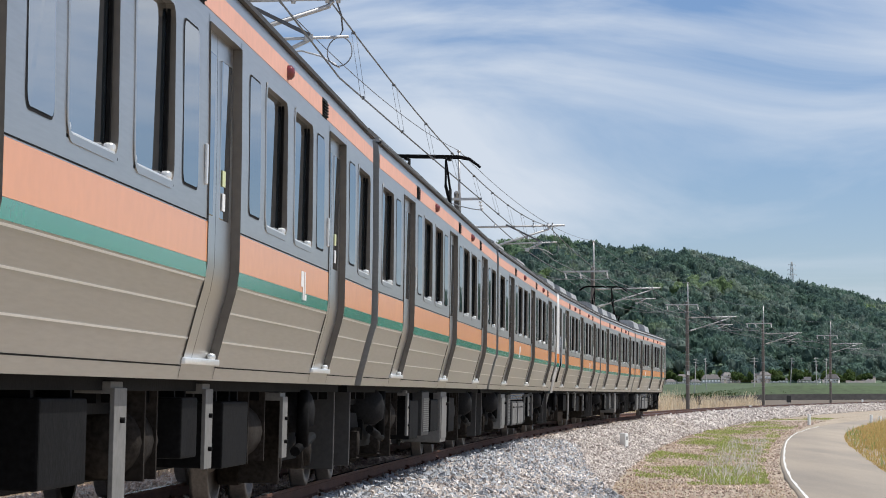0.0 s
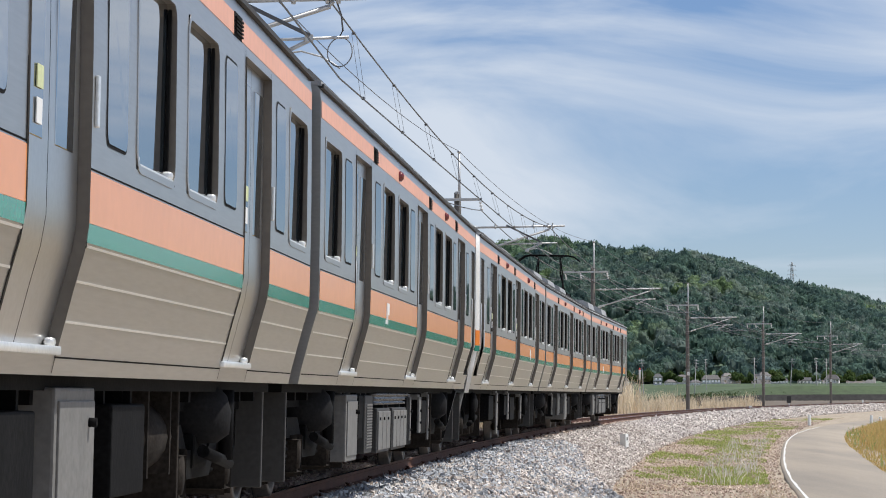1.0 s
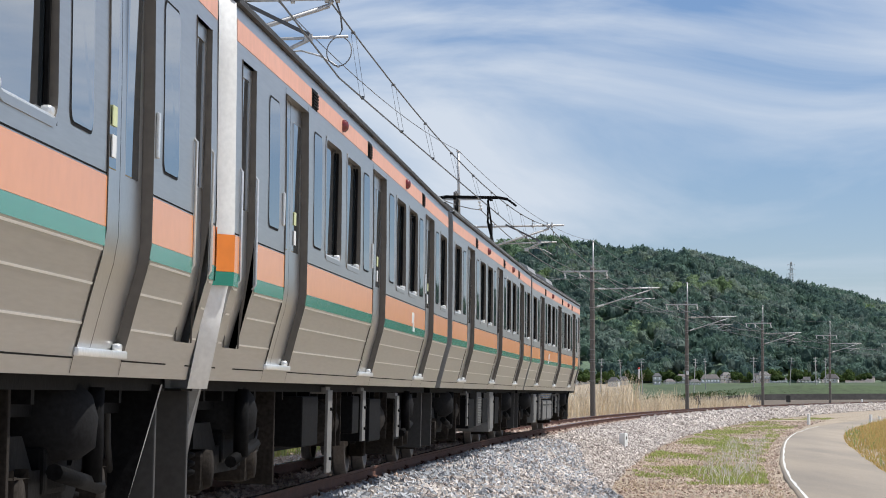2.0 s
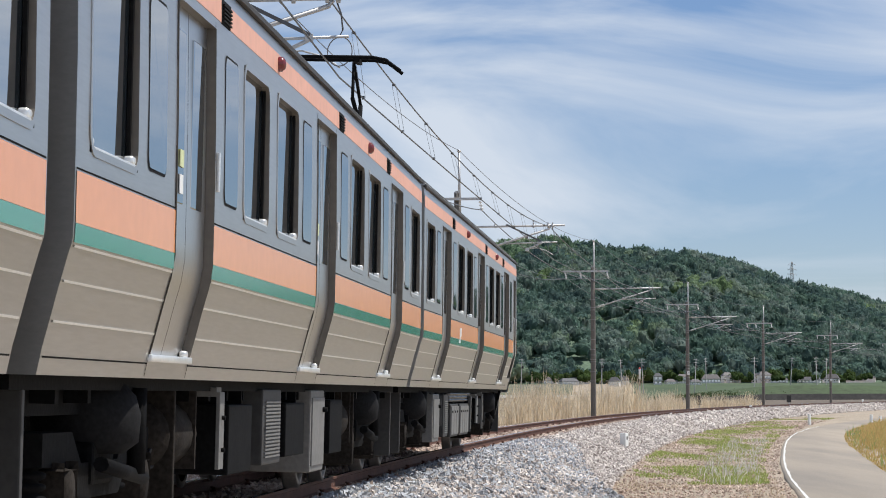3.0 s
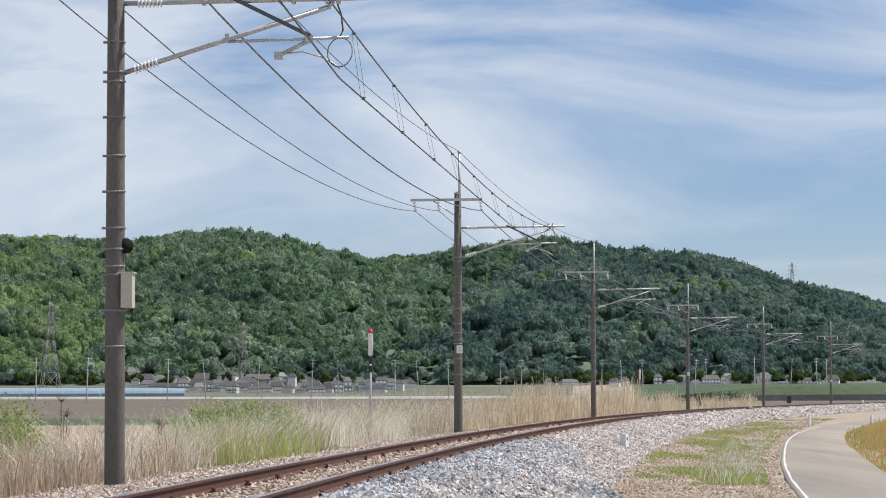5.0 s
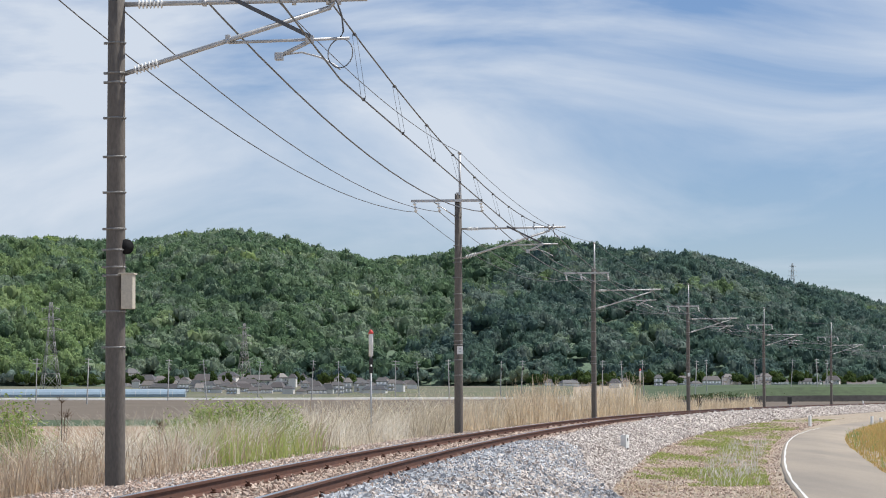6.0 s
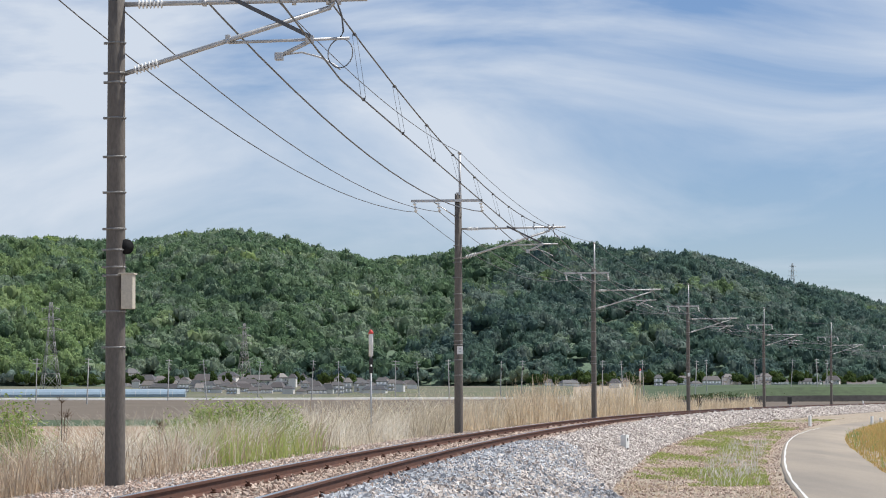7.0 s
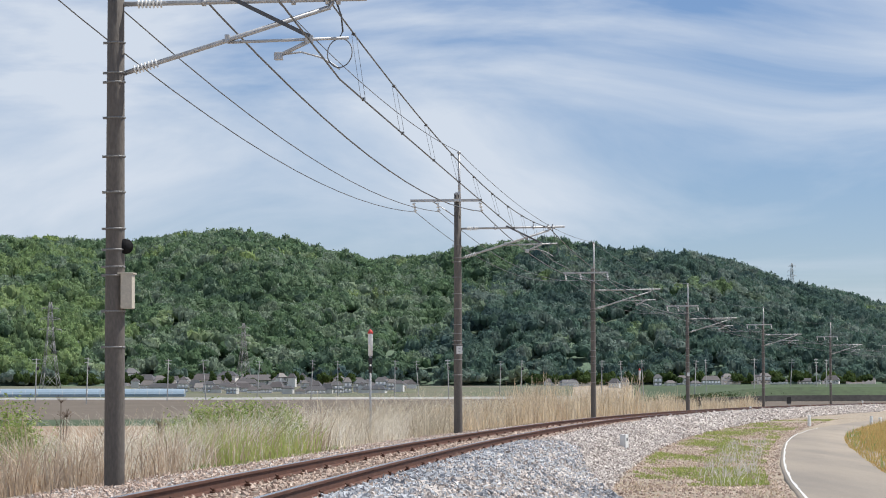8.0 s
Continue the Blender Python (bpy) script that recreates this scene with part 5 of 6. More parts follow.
def hang_wires():
    wires = {"messenger_wire": ((2.77, 0, 5.94), 0.56, 0.012, "dark stranded messenger wire"), "contact_wire": ((2.90, 0, 4.93), 0.03, 0.012, "dark contact wire"),
             "feeder_wire": ((0.74, -0.14, 6.44), 0.72, 0.015, "dark feeder wire on porcelain insulators"), "signal_wire": ((-1.27, -0.14, 6.44), 0.71, 0.010, "thin dark supply wire"),
             "lighting_wire": ((-0.55, -0.14, 6.44), 0.68, 0.010, "thin dark supply wire"), "earth_wire": ((0.05, -0.02, 8.26), 0.55, 0.009, "thin earth wire on the pole tops")}
    for name, (at, sag, r, label) in wires.items():
        for s0, s1 in zip(POLE_S, POLE_S[1:]):
            bm = bmesh.new()
            span(bm, pole_frame(s0) @ Vector(at), pole_frame(s1) @ Vector(at), sag, r)
            tagged(part(name, bm, WIRE), label + " over the railway", "wire", "overhead wires")
    for s0, s1 in zip(POLE_S[1:5], POLE_S[2:6]):
        m0, m1 = pole_frame(s0) @ Vector((2.77, 0, 5.94)), pole_frame(s1) @ Vector((2.77, 0, 5.94))
        c0, c1 = pole_frame(s0) @ Vector((2.90, 0, 4.93)), pole_frame(s1) @ Vector((2.90, 0, 4.93))
        for j in range(10):
            u = (j + 0.5) / 10
            top = m0.lerp(m1, u) - Vector((0, 0, 4 * 0.56 * u * (1 - u)))
            low = c0.lerp(c1, u) - Vector((0, 0, 0.12 * u * (1 - u)))
            bm = bmesh.new()
            for d in (-0.03, 0.03):
                tube(bm, top + Vector((d, 0, 0)), low + Vector((d, 0, 0)), 0.0028, seg=4)
            lathe(bm, top - Vector((0, 0, 0.03)), (0, 0, 1), [(0, 0.008), (0.01, 0.024), (0.04, 0.024), (0.05, 0.008)], 8)
            box(bm, low.x - 0.02, low.x + 0.02, low.y - 0.05, low.y + 0.05, low.z - 0.015, low.z + 0.025)
            tagged(part("dropper", bm, WIRE), "thin wire dropper between messenger and contact wire", "wire dropper", "droppers of the overhead line")


hang_wires()


# ---- plants along the line ----
def blades(name, x, y, z, height, width, lean, mat, label, r, category="grass", bend=0.35):
    """Stalks: each a narrow tapering leaf of three cross-cuts, bent over by the wind."""
    n = len(x)
    a = r.uniform(0, math.tau, n)
    u = np.stack([np.cos(a), np.sin(a), np.zeros(n)], 1)
    b = r.uniform(0, math.tau, n)
    d = np.stack([np.cos(b), np.sin(b), np.zeros(n)], 1) * (lean * r.uniform(0.1, 1, n))[:, None]
    foot = np.stack([x, y, z], 1)
    up = np.array([0, 0, 1.0])
    mid = foot + up * (height * 0.55)[:, None] + d * (height * 0.4)[:, None]
    tip = foot + up * (height * (1 - 0.25 * bend * r.uniform(0, 1, n)))[:, None] + d * (height * (1 + bend))[:, None]
    w = (width / 2)[:, None] * u
    v = np.stack([foot - w, foot + w, mid + w * 0.8, mid - w * 0.8, tip + w * 0.15, tip - w * 0.15], 1).reshape(-1, 3)
    k = np.arange(n)[:, None] * 6
    f = np.concatenate([k + np.array([[0, 1, 2, 3]]), k + np.array([[3, 2, 4, 5]])])
    return tagged(mesh_arrays(name, v, f, mat), label, category, kind="stuff")


def along(r, n, s0, s1, o0, o1, power=1.0, clump=0.0):
    s = s0 + (s1 - s0) * r.uniform(0, 1, n) ** power
    o = r.uniform(o0, o1, n)
    if clump:
        c = r.integers(0, max(n // 14, 1), n)
        s = s[c] + r.normal(size=n) * clump
        o = o[c] + r.normal(size=n) * clump
    a, b, t = line(s)
    x, y = a + o * np.cos(t), b - o * np.sin(t)
    return s, o, x, y, lie(x, y)


def plant_reeds():
    r = np.random.default_rng(21)
    s, o, x, y, z = along(r, 19000, 94, 250, -6.5, -3.5, 1.3, 0.22)
    h = r.uniform(0.45, 1.2, len(x)) * (0.15 + 1.55 * patches(x, y, 6.0, 12)) * (0.65 + 0.75 * smooth(95, 122, s)) * (1 - 0.35 * smooth(150, 230, s)) * (0.55 + 0.9 * patches(x, y, 2.5, 1))
    blades("reeds", x, y, z - 0.05, h * 1.15, r.uniform(0.02, 0.05, len(x)), 0.26, REED, "tall pale dry reeds along the railway", r, "reeds")
    s, o, x, y, z = along(r, 15000, 45, 112, -6.0, -3.6, 1.1, 0.16)
    h = r.uniform(0.25, 1.25, len(x)) * (0.2 + 1.2 * patches(x, y, 1.8, 2)) * (0.5 + 0.5 * smooth(49, 62, s))
    blades("weeds", x, y, z - 0.04, np.maximum(h, 0.12) * 1.25, r.uniform(0.008, 0.022, len(x)), 0.75, DRY_WEED, "dense dry straw-coloured weeds", r, "weeds")
    s, o, x, y, z = along(r, 8000, 36, 62, -6.4, -3.2, 1.0, 0.12)
    h = r.uniform(0.2, 1.25, len(x)) * (0.35 + 0.8 * patches(x, y, 1.2, 4))
    blades("weed_stems", x, y, z - 0.04, h, r.uniform(0.010, 0.022, len(x)), 0.45, BROWN_WEED, "brown dead weed stems beside the pole", r, "weeds")
    s, o, x, y, z = along(r, 14000, 40, 80, -6.2, -3.5, 1.0, 0.2)
    blades("pale_stalks", x, y, z - 0.04, r.uniform(0.35, 1.35, len(x)) * (0.45 + 0.75 * patches(x, y, 1.5, 21)), r.uniform(0.006, 0.013, len(x)), 0.95, BLEACHED, "thin bleached dead stalks standing in the weeds", r, "weeds")
    # green growth in the dry strip
    s, o, x, y, z = along(r, 5200, 48, 60, -5.0, -3.6, 1.0, 0.35)
    blades("green_growth", x, y, z - 0.04, r.uniform(0.2, 0.85, len(x)), r.uniform(0.012, 0.03, len(x)), 0.4, YOUNG_GREEN, "fresh green grass among dry weeds", r)
    s, o, x, y, z = along(r, 2200, 46, 64, -3.7, -3.2, 1.0, 0.2)
    blades("green_fringe", x, y, z - 0.02, r.uniform(0.06, 0.2, len(x)), r.uniform(0.01, 0.02, len(x)), 0.5, GRASS, "low green grass at the ballast edge", r)
    s, o, x, y, z = along(r, 2600, 90, 170, -3.6, -2.9, 1.2, 0.3)
    blades("far_fringe", x, y, z - 0.02, r.uniform(0.05, 0.22, len(x)), r.uniform(0.012, 0.03, len(x)), 0.5, DRY_GRASS, "low dry grass at the ballast edge", r)


def plant_verge():
    r = np.random.default_rng(22)
    # the verge between ballast and road: rows of green tufts in dry straw
    s, o, x, y, z = along(r, 30000, 42, 200, 2.9, 7.0, 1.5)
    ok = (x < road_edge(y) - 0.2) & (patches(x, y, 1.1, 3) > 0.40)
    blades("dry_turf", x[ok], y[ok], z[ok] - 0.01, r.uniform(0.015, 0.06, ok.sum()), r.uniform(0.012, 0.03, ok.sum()), 1.3, STRAW_TURF, "trampled straw-coloured turf on the verge", r)
    # green grass in low rows that slant towards the road
    s, o, x, y, z = along(r, 60000, 52, 190, 2.9, 6.8, 1.3)
    rows = patches(x * 0.8 + 0.05 * y, y * 0.15, 1.0, 5)
    ok = (x < road_edge(y) - 0.35) & (rows > 0.51) & (o > 3.2 + 0.4 * patches(x, y, 3.0, 6))
    blades("verge_grass", x[ok], y[ok], z[ok] - 0.01, r.uniform(0.03, 0.13, ok.sum()) * (0.4 + 2.2 * np.clip(rows[ok] - 0.48, 0, 0.4)), r.uniform(0.014, 0.034, ok.sum()), 0.8, VERGE_GREEN, "low yellow-green grass in rows on the verge", r)
    s, o, x, y, z = along(r, 1300, 52, 96, 4.2, 6.6, 1.1, 0.2)
    ok = (x < road_edge(y) - 0.5) & (x > road_edge(y) - 1.7)
    blades("verge_stems", x[ok], y[ok], z[ok] - 0.01, r.uniform(0.08, 0.30, ok.sum()), r.uniform(0.008, 0.02, ok.sum()), 0.7, PALE_STEM, "pale grey dead grass stems", r)
    # the far side of the road
    n = 26000
    y = 30 + 190 * r.uniform(0, 1, n) ** 1.5
    x = road_edge(y) + ROAD_W + 0.02 + 5.0 * r.uniform(0, 1, n) ** 1.4
    z = lie(x, y)
    edge = np.clip((x - road_edge(y) - ROAD_W) / 1.2, 0.25, 1)
    blades("roadside_grass", x, y, z - 0.02, r.uniform(0.2, 0.58, n) * edge, r.uniform(0.012, 0.03, n), 0.5, RUST_GRASS, "rust-brown and green grass on the bank by the road", r)
    n = 9000
    y = 30 + 190 * r.uniform(0, 1, n) ** 1.5
    x = road_edge(y) + ROAD_W + 0.1 + 5.0 * r.uniform(0, 1, n)
    ok = patches(x, y, 2.0, 7) > 0.58
    blades("roadside_green", x[ok], y[ok], lie(x, y)[ok] - 0.02, r.uniform(0.12, 0.40, ok.sum()), r.uniform(0.012, 0.03, ok.sum()), 0.5, GRASS, "green grass on the bank by the road", r)
    # stones and crumbs of soil over the verge
    def crumbs(r2, count):
        s2 = 42 + 130 * r2.uniform(0, 1, count) ** 1.5
        o2 = r2.uniform(2.7, 7.2, count)
        a, b, t = line(s2)
        x2, y2 = a + o2 * np.cos(t), b - o2 * np.sin(t)
        ok2 = x2 < road_edge(y2) - 0.05
        x2, y2, s2 = x2[ok2], y2[ok2], s2[ok2]
        return x2, y2, lie(x2, y2) + 0.005, 1 + 0.4 * np.clip((s2 - 45) / 90, 0, 1.6)
    scatter_stones("verge_gravel", 17000, crumbs, STONE_RUST, "scattered brown stones on the verge", (0.014, 0.04), 9)


def leafy_bush(name, x, y, z, wide, tall, mat, label, r, n=1300, size=0.055):
    """A shrub: twigs from the base and many small pointed leaves about them."""
    bush = tagged(base(name, Matrix.Translation((x, y, z))), label, "bush")
    bm = bmesh.new()
    ends = []
    for k in range(26):
        a = r.uniform(0, math.tau)
        e = Vector((math.cos(a) * wide * r.uniform(0.15, 0.9), math.sin(a) * wide * r.uniform(0.15, 0.9), tall * r.uniform(0.45, 1.0)))
        path_tube(bm, [(0, 0, -0.05), e * 0.5 + Vector((0, 0, tall * 0.08)), e], 0.006, 4)
        ends.append(np.array(e))
    part("stem", bm, BROWN_WEED, bush, "thin brown stems")
    ends = np.array(ends)
    k = r.integers(0, len(ends), n)
    c = ends[k] * r.uniform(0.4, 1.05, (n, 1)) + r.normal(size=(n, 3)) * (0.10, 0.10, 0.07)
    d = r.normal(size=(n, 3)) * (1, 1, 0.6)
    d /= np.linalg.norm(d, axis=1)[:, None]
    w = np.cross(d, r.normal(size=(n, 3)))
    w /= np.linalg.norm(w, axis=1)[:, None]
    s = size * r.uniform(0.6, 1.3, (n, 1))
    v = np.stack([c - d * s, c + w * s * 0.45, c + d * s, c - w * s * 0.45], 1).reshape(-1, 3)
    leaves = mesh_arrays("leaves", v, np.arange(n * 4).reshape(-1, 4), mat)
    leaves.parent = bush
    return bush


DRY_WEED = material("straw_weed", (0.97, 0.90, 0.72), 0.8, 0, 0.2, 0.3, 8, 0, second=(0.28, 0.205, 0.125), per="island", through=0.3)
BLEACHED = material("bleached_stalk", (0.98, 0.95, 0.86), 0.8, 0, 0.15, 0.3, 8, 0, second=(0.75, 0.68, 0.55), per="island", through=0.3)
BROWN_WEED = material("dead_weed", (0.80, 0.66, 0.50), 0.85, 0, 0.2, 0.3, 8, 0, second=(0.32, 0.235, 0.165), per="island", through=0.35)
YOUNG_GREEN = material("young_grass", (0.52, 0.56, 0.20), 0.7, 0, 0.2, 0.3, 8, 0, second=(0.36, 0.42, 0.13), per="island", through=0.45)
STRAW_TURF = material("straw_turf", (0.70, 0.58, 0.42), 0.85, 0, 0.2, 0.4, 8, 0, second=(0.42, 0.32, 0.22), per="island", through=0.3)
VERGE_GREEN = material("verge_green", (0.42, 0.44, 0.15), 0.75, 0, 0.2, 0.4, 8, 0, second=(0.25, 0.33, 0.08), per="island", through=0.4)
PALE_STEM = material("pale_stem", (0.78, 0.75, 0.69), 0.8, 0, 0.15, 0.3, 8, 0, second=(0.5, 0.47, 0.42), per="island", through=0.45)
RUST_GRASS = material("rust_grass", (0.62, 0.40, 0.17), 0.8, 0, 0.2, 0.3, 8, 0, second=(0.40, 0.34, 0.11), per="island", through=0.45)
LEVEE_GRASS = material("levee_grass", (0.085, 0.12, 0.042), 0.8, 0, 0.2, 0.1, 2, 0, second=(0.055, 0.08, 0.032), per="island", through=0.3)
BUSH_LEAF = foliage("bush_leaves", [(0.14, 0.20, 0.06), (0.26, 0.34, 0.10), (0.38, 0.45, 0.16), (0.52, 0.55, 0.27)], 0.18, 0.4)
plant_reeds()
plant_verge()
_r = np.random.default_rng(31)
# across and along from the eye, width and height
for _x, _y, _w, _t in ((-6.75, 45.5, 0.45, 2.0), (-6.5, 44.4, 0.4, 1.2), (-6.95, 46.5, 0.55, 2.2), (-6.4, 46.2, 0.35, 0.9), (-7.3, 48.5, 0.6, 2.0), (-6.7, 49.5, 0.45, 1.5),
                       (-5.15, 53.0, 0.42, 1.2), (-4.85, 54.5, 0.5, 1.5), (-4.45, 54.0, 0.42, 1.25), (-4.6, 56.0, 0.5, 1.5), (-4.1, 56.5, 0.5, 1.4), (-4.0, 55.0, 0.4, 1.0), (-3.7, 57.5, 0.5, 1.3), (-3.3, 60.0, 0.5, 1.2)):
    leafy_bush("bush", _x, _y, float(lie(_x, _y)), _w, _t * 0.88, BUSH_LEAF, "leafy bright green shrub among dry weeds", _r, 2400, 0.034)


def dead_umbel(x, y, tall, r):
    """A dead brown weed: bare upright stems with a bushy seed head and a few crooked twigs."""
    z = float(lie(x, y))
    ob = tagged(base("dead_weed", Matrix.Translation((x, y, z))), "tall dead brown weed with a dry seed head", "weed", "dead weeds by the track")
    for k in range(3):
        bm = bmesh.new()
        dx, top = r.uniform(-0.07, 0.07), tall * r.uniform(0.8, 1.0)
        path_tube(bm, [(dx, 0, -0.05), (dx + r.uniform(-0.02, 0.02), 0, top * 0.5), (dx * 1.4, 0, top)], 0.007, 5)
        for j in range(5):
            h, a = top * r.uniform(0.55, 0.9), r.uniform(0, math.tau)
            path_tube(bm, [(dx * 1.2, 0, h), (dx * 1.2 + 0.07 * math.cos(a), 0.07 * math.sin(a), h + 0.06), (dx * 1.2 + 0.13 * math.cos(a), 0.13 * math.sin(a), h + 0.18)], 0.003, 4)
        part("stem", bm, SEED_BROWN, ob)
        bm = bmesh.new()
        for j in range(16):
            a, e = r.uniform(0, math.tau), r.uniform(0.03, 0.12)
            tube(bm, (dx * 1.4, 0, top - 0.04), (dx * 1.4 + e * math.cos(a), e * math.sin(a), top + r.uniform(0.0, 0.10)), 0.002, 0.003, 4)
        part("seed_head", bm, SEED_BROWN, ob, "dry brown seed head")


SEED_BROWN = material("seed_head_brown", (0.15, 0.10, 0.07), 0.9, 0, 0.2, 3, 30, 0)
_q = random.Random(8)
for _x, _y, _t in ((-5.95, 45.0, 1.5), (-5.5, 46.5, 1.0), (-4.95, 50.0, 1.0)):
    dead_umbel(_x, _y, _t, _q)


# ---- small things by the line ----
def marker_stake(x, y, tall, label, digits=False, turn=42, half=0.065):
    z = float(lie(x, y))
    ob = tagged(base("marker_post", pose(x, y, z, 0, 0, turn)), label, "marker post", "marker posts by the line")
    bm = bmesh.new()
    box(bm, -half, half, -0.05, 2 * half - 0.05, -0.15, tall, 0.012)
    part("post", bm, WHITE_PAINT, ob)
    if digits:
        for k, (w, zz) in enumerate(((0.06, tall * 0.74), (0.07, tall * 0.22))):
            bm = bmesh.new()
            box(bm, -w / 2, w / 2, -0.054, -0.0505, zz - 0.045, zz + 0.045)
            part("marking", bm, BOX_GREY, ob, "grey painted marking")
    return ob


marker_stake(5.07, 79.5, 0.52, "white concrete kilometre post on the ballast edge", True, 58, 0.09)
marker_stake(21.4, 199.0, 0.42, "small white concrete stake beside the line")
marker_stake(19.0, 148.3, 0.58, "white concrete stake at the road edge")
marker_stake(23.1, 154.2, 0.50, "white concrete stake in roadside grass")
marker_stake(23.45, 153.4, 0.42, "white concrete stake in roadside grass")
marker_stake(45.2, 308.0, 0.50, "white concrete stake near the far bend")


def signal_marker(s, off, tall):
    p = beside(s, off)
    z = float(lie(p.x, p.y))
    ob = tagged(base("lineside_marker", Matrix.Translation((p.x, p.y, z))), "slim grey post with a white tube and red cap", "lineside post", "lineside marker posts")
    bm = bmesh.new()
    tube(bm, (0, 0, -0.2), (0, 0, tall - 0.7), 0.028, seg=10)
    part("post", bm, GALV, ob)
    bm = bmesh.new()
    lathe(bm, (0, 0, tall - 0.72), (0, 0, 1), [(0, 0.03), (0.01, 0.06), (0.56, 0.06), (0.6, 0.05)], 14)
    part("tube", bm, WHITE_PAINT, ob, "white upper tube")
    bm = bmesh.new()
    lathe(bm, (0, 0, tall - 0.13), (0, 0, 1), [(0, 0.05), (0.0, 0.07), (0.03, 0.07), (0.1, 0.03), (0.12, 0.0)], 14)
    part("cap", bm, RED, ob, "red cap")
    for k in range(2):
        bm = bmesh.new()
        box(bm, -0.05, 0.05, -0.07, 0.05, tall - 1.15 + 0.22 * k, tall - 0.98 + 0.22 * k, 0.008)
        part("terminal", bm, BOX_GREY, ob, "small grey terminal box")
    bm = bmesh.new()
    box(bm, -0.11, 0.0, -0.04, 0.04, 0.12, 0.17, 0.006)
    part("bracket", bm, WHITE_PAINT, ob)


signal_marker(74.2, -3.85, 3.0)
signal_marker(172.8, -4.0, 2.9)


def lineside_box(s, off):
    p = beside(s, off)
    z = float(lie(p.x, p.y))
    ob = tagged(base("relay_box", Matrix.Translation((p.x, p.y, z))), "small grey lineside relay box on a leg", "relay box")
    bm = bmesh.new()
    box(bm, -0.2, 0.2, -0.15, 0.15, 0.45, 1.1, 0.02)
    part("cabinet", bm, BOX_GREY, ob)
    bm = bmesh.new()
    tube(bm, (0, 0, -0.1), (0, 0, 0.5), 0.06, seg=10)
    part("leg", bm, GALV, ob)


lineside_box(204.0, -3.6)
lineside_box(268.0, -3.7)

# ---- fields and village ----
FIELD_BROWN = material("ploughed_field", (0.145, 0.115, 0.085), 0.95, 0, 0.2, 0.05, 0.8, 0)
FIELD_RED = material("reddish_field", (0.33, 0.23, 0.15), 0.95, 0, 0.2, 0.05, 0.8, 0)
FIELD_GREEN = material("green_field", (0.062, 0.094, 0.038), 0.9, 0, 0.25, 0.04, 0.7, 0)
DARK_SOIL = material("dark_bank_soil", (0.045, 0.042, 0.04), 0.95, 0, 0.3, 0.1, 1, 0)
FIELD_DULL = material("fallow_plots", (0.16, 0.145, 0.105), 0.95, 0, 0.25, 0.06, 0.9, 0, second=(0.10, 0.12, 0.06))
PALE_ROAD = material("pale_road", (0.62, 0.61, 0.58), 0.9, 0, 0.08, 0.1, 1, 0)
HEDGE = foliage("hedge_leaves", [(0.035, 0.06, 0.02), (0.055, 0.09, 0.025), (0.08, 0.12, 0.035)], 3.0)
TILE = material("roof_tiles", (0.065, 0.072, 0.08), 0.5, 0, 0.2, 0.6, 5, 0.2, per="object", second=(0.125, 0.105, 0.098))
PLASTER = material("house_plaster", (0.78, 0.77, 0.75), 0.85, 0, 0.12, 0.5, 5, 0.1, per="object", second=(0.60, 0.585, 0.56))
FILM = material("greenhouse_film", (0.26, 0.345, 0.42), 0.35, 0, 0.08, 0.4, 4, 0.05)


def plot(name, x0, x1, y0, y1, mat, label, up=0.02):
    """A field: a sheet laid over the land, with turned-down edges."""
    bm = bmesh.new()
    nx, ny = 24, 16
    grid = []
    for j in range(ny + 1):
        y = y0 + (y1 - y0) * j / ny
        k = y / y0
        xs = [(x0 + (x1 - x0) * i / nx) * k for i in range(nx + 1)]
        drop = -0.3 if j in (0, ny) else up
        grid.append(ring(bm, [(x, y, float(lie(x, y)) + drop + 0.0004 * y) for x in xs]))
    for a, b in zip(grid, grid[1:]):
        for i in range(nx):
            bm.faces.new((a[i], a[i + 1], b[i + 1], b[i])).smooth = True
    tagged(part(name, bm, mat), label, "field", kind="structure")


plot("field_1", -26, -8, 120, 240, FIELD_RED, "bare reddish ploughed field")
plot("field_2", -50, -6, 242, 300, FIELD_GREEN, "strip of young green crop")
plot("field_3", -62, 12, 302, 640, FIELD_BROWN, "broad brown ploughed field")
plot("field_4", -130, 30, 660, 860, FIELD_DULL, "dull grey-brown plots before the village")
plot("field_7", 40, 128, 602, 870, FIELD_GREEN, "green crop field behind the bank")
plot("field_5", 22, 75, 330, 420, FIELD_DULL, "fallow field beyond the railway")
plot("field_6", 28, 100, 425, 560, FIELD_BROWN, "dark brown field beyond the railway")


def build_far_road():
    bm = bmesh.new()
    rows = []
    for x in np.linspace(-140, 40, 40):
        y = 648 + 0.1 * x
        z = float(lie(x, y)) + 0.45
        rows.append(ring(bm, [(x, y - 3, z - 1.2), (x, y - 2.4, z), (x, y + 2.4, z + 0.05), (x, y + 3, z - 1.2)]))
    for a, b in zip(rows, rows[1:]):
        for k in range(3):
            bm.faces.new((a[k], b[k], b[k + 1], a[k + 1]))
    tagged(part("far_road", bm, PALE_ROAD), "pale raised farm road across the fields", "road", kind="structure")


build_far_road()


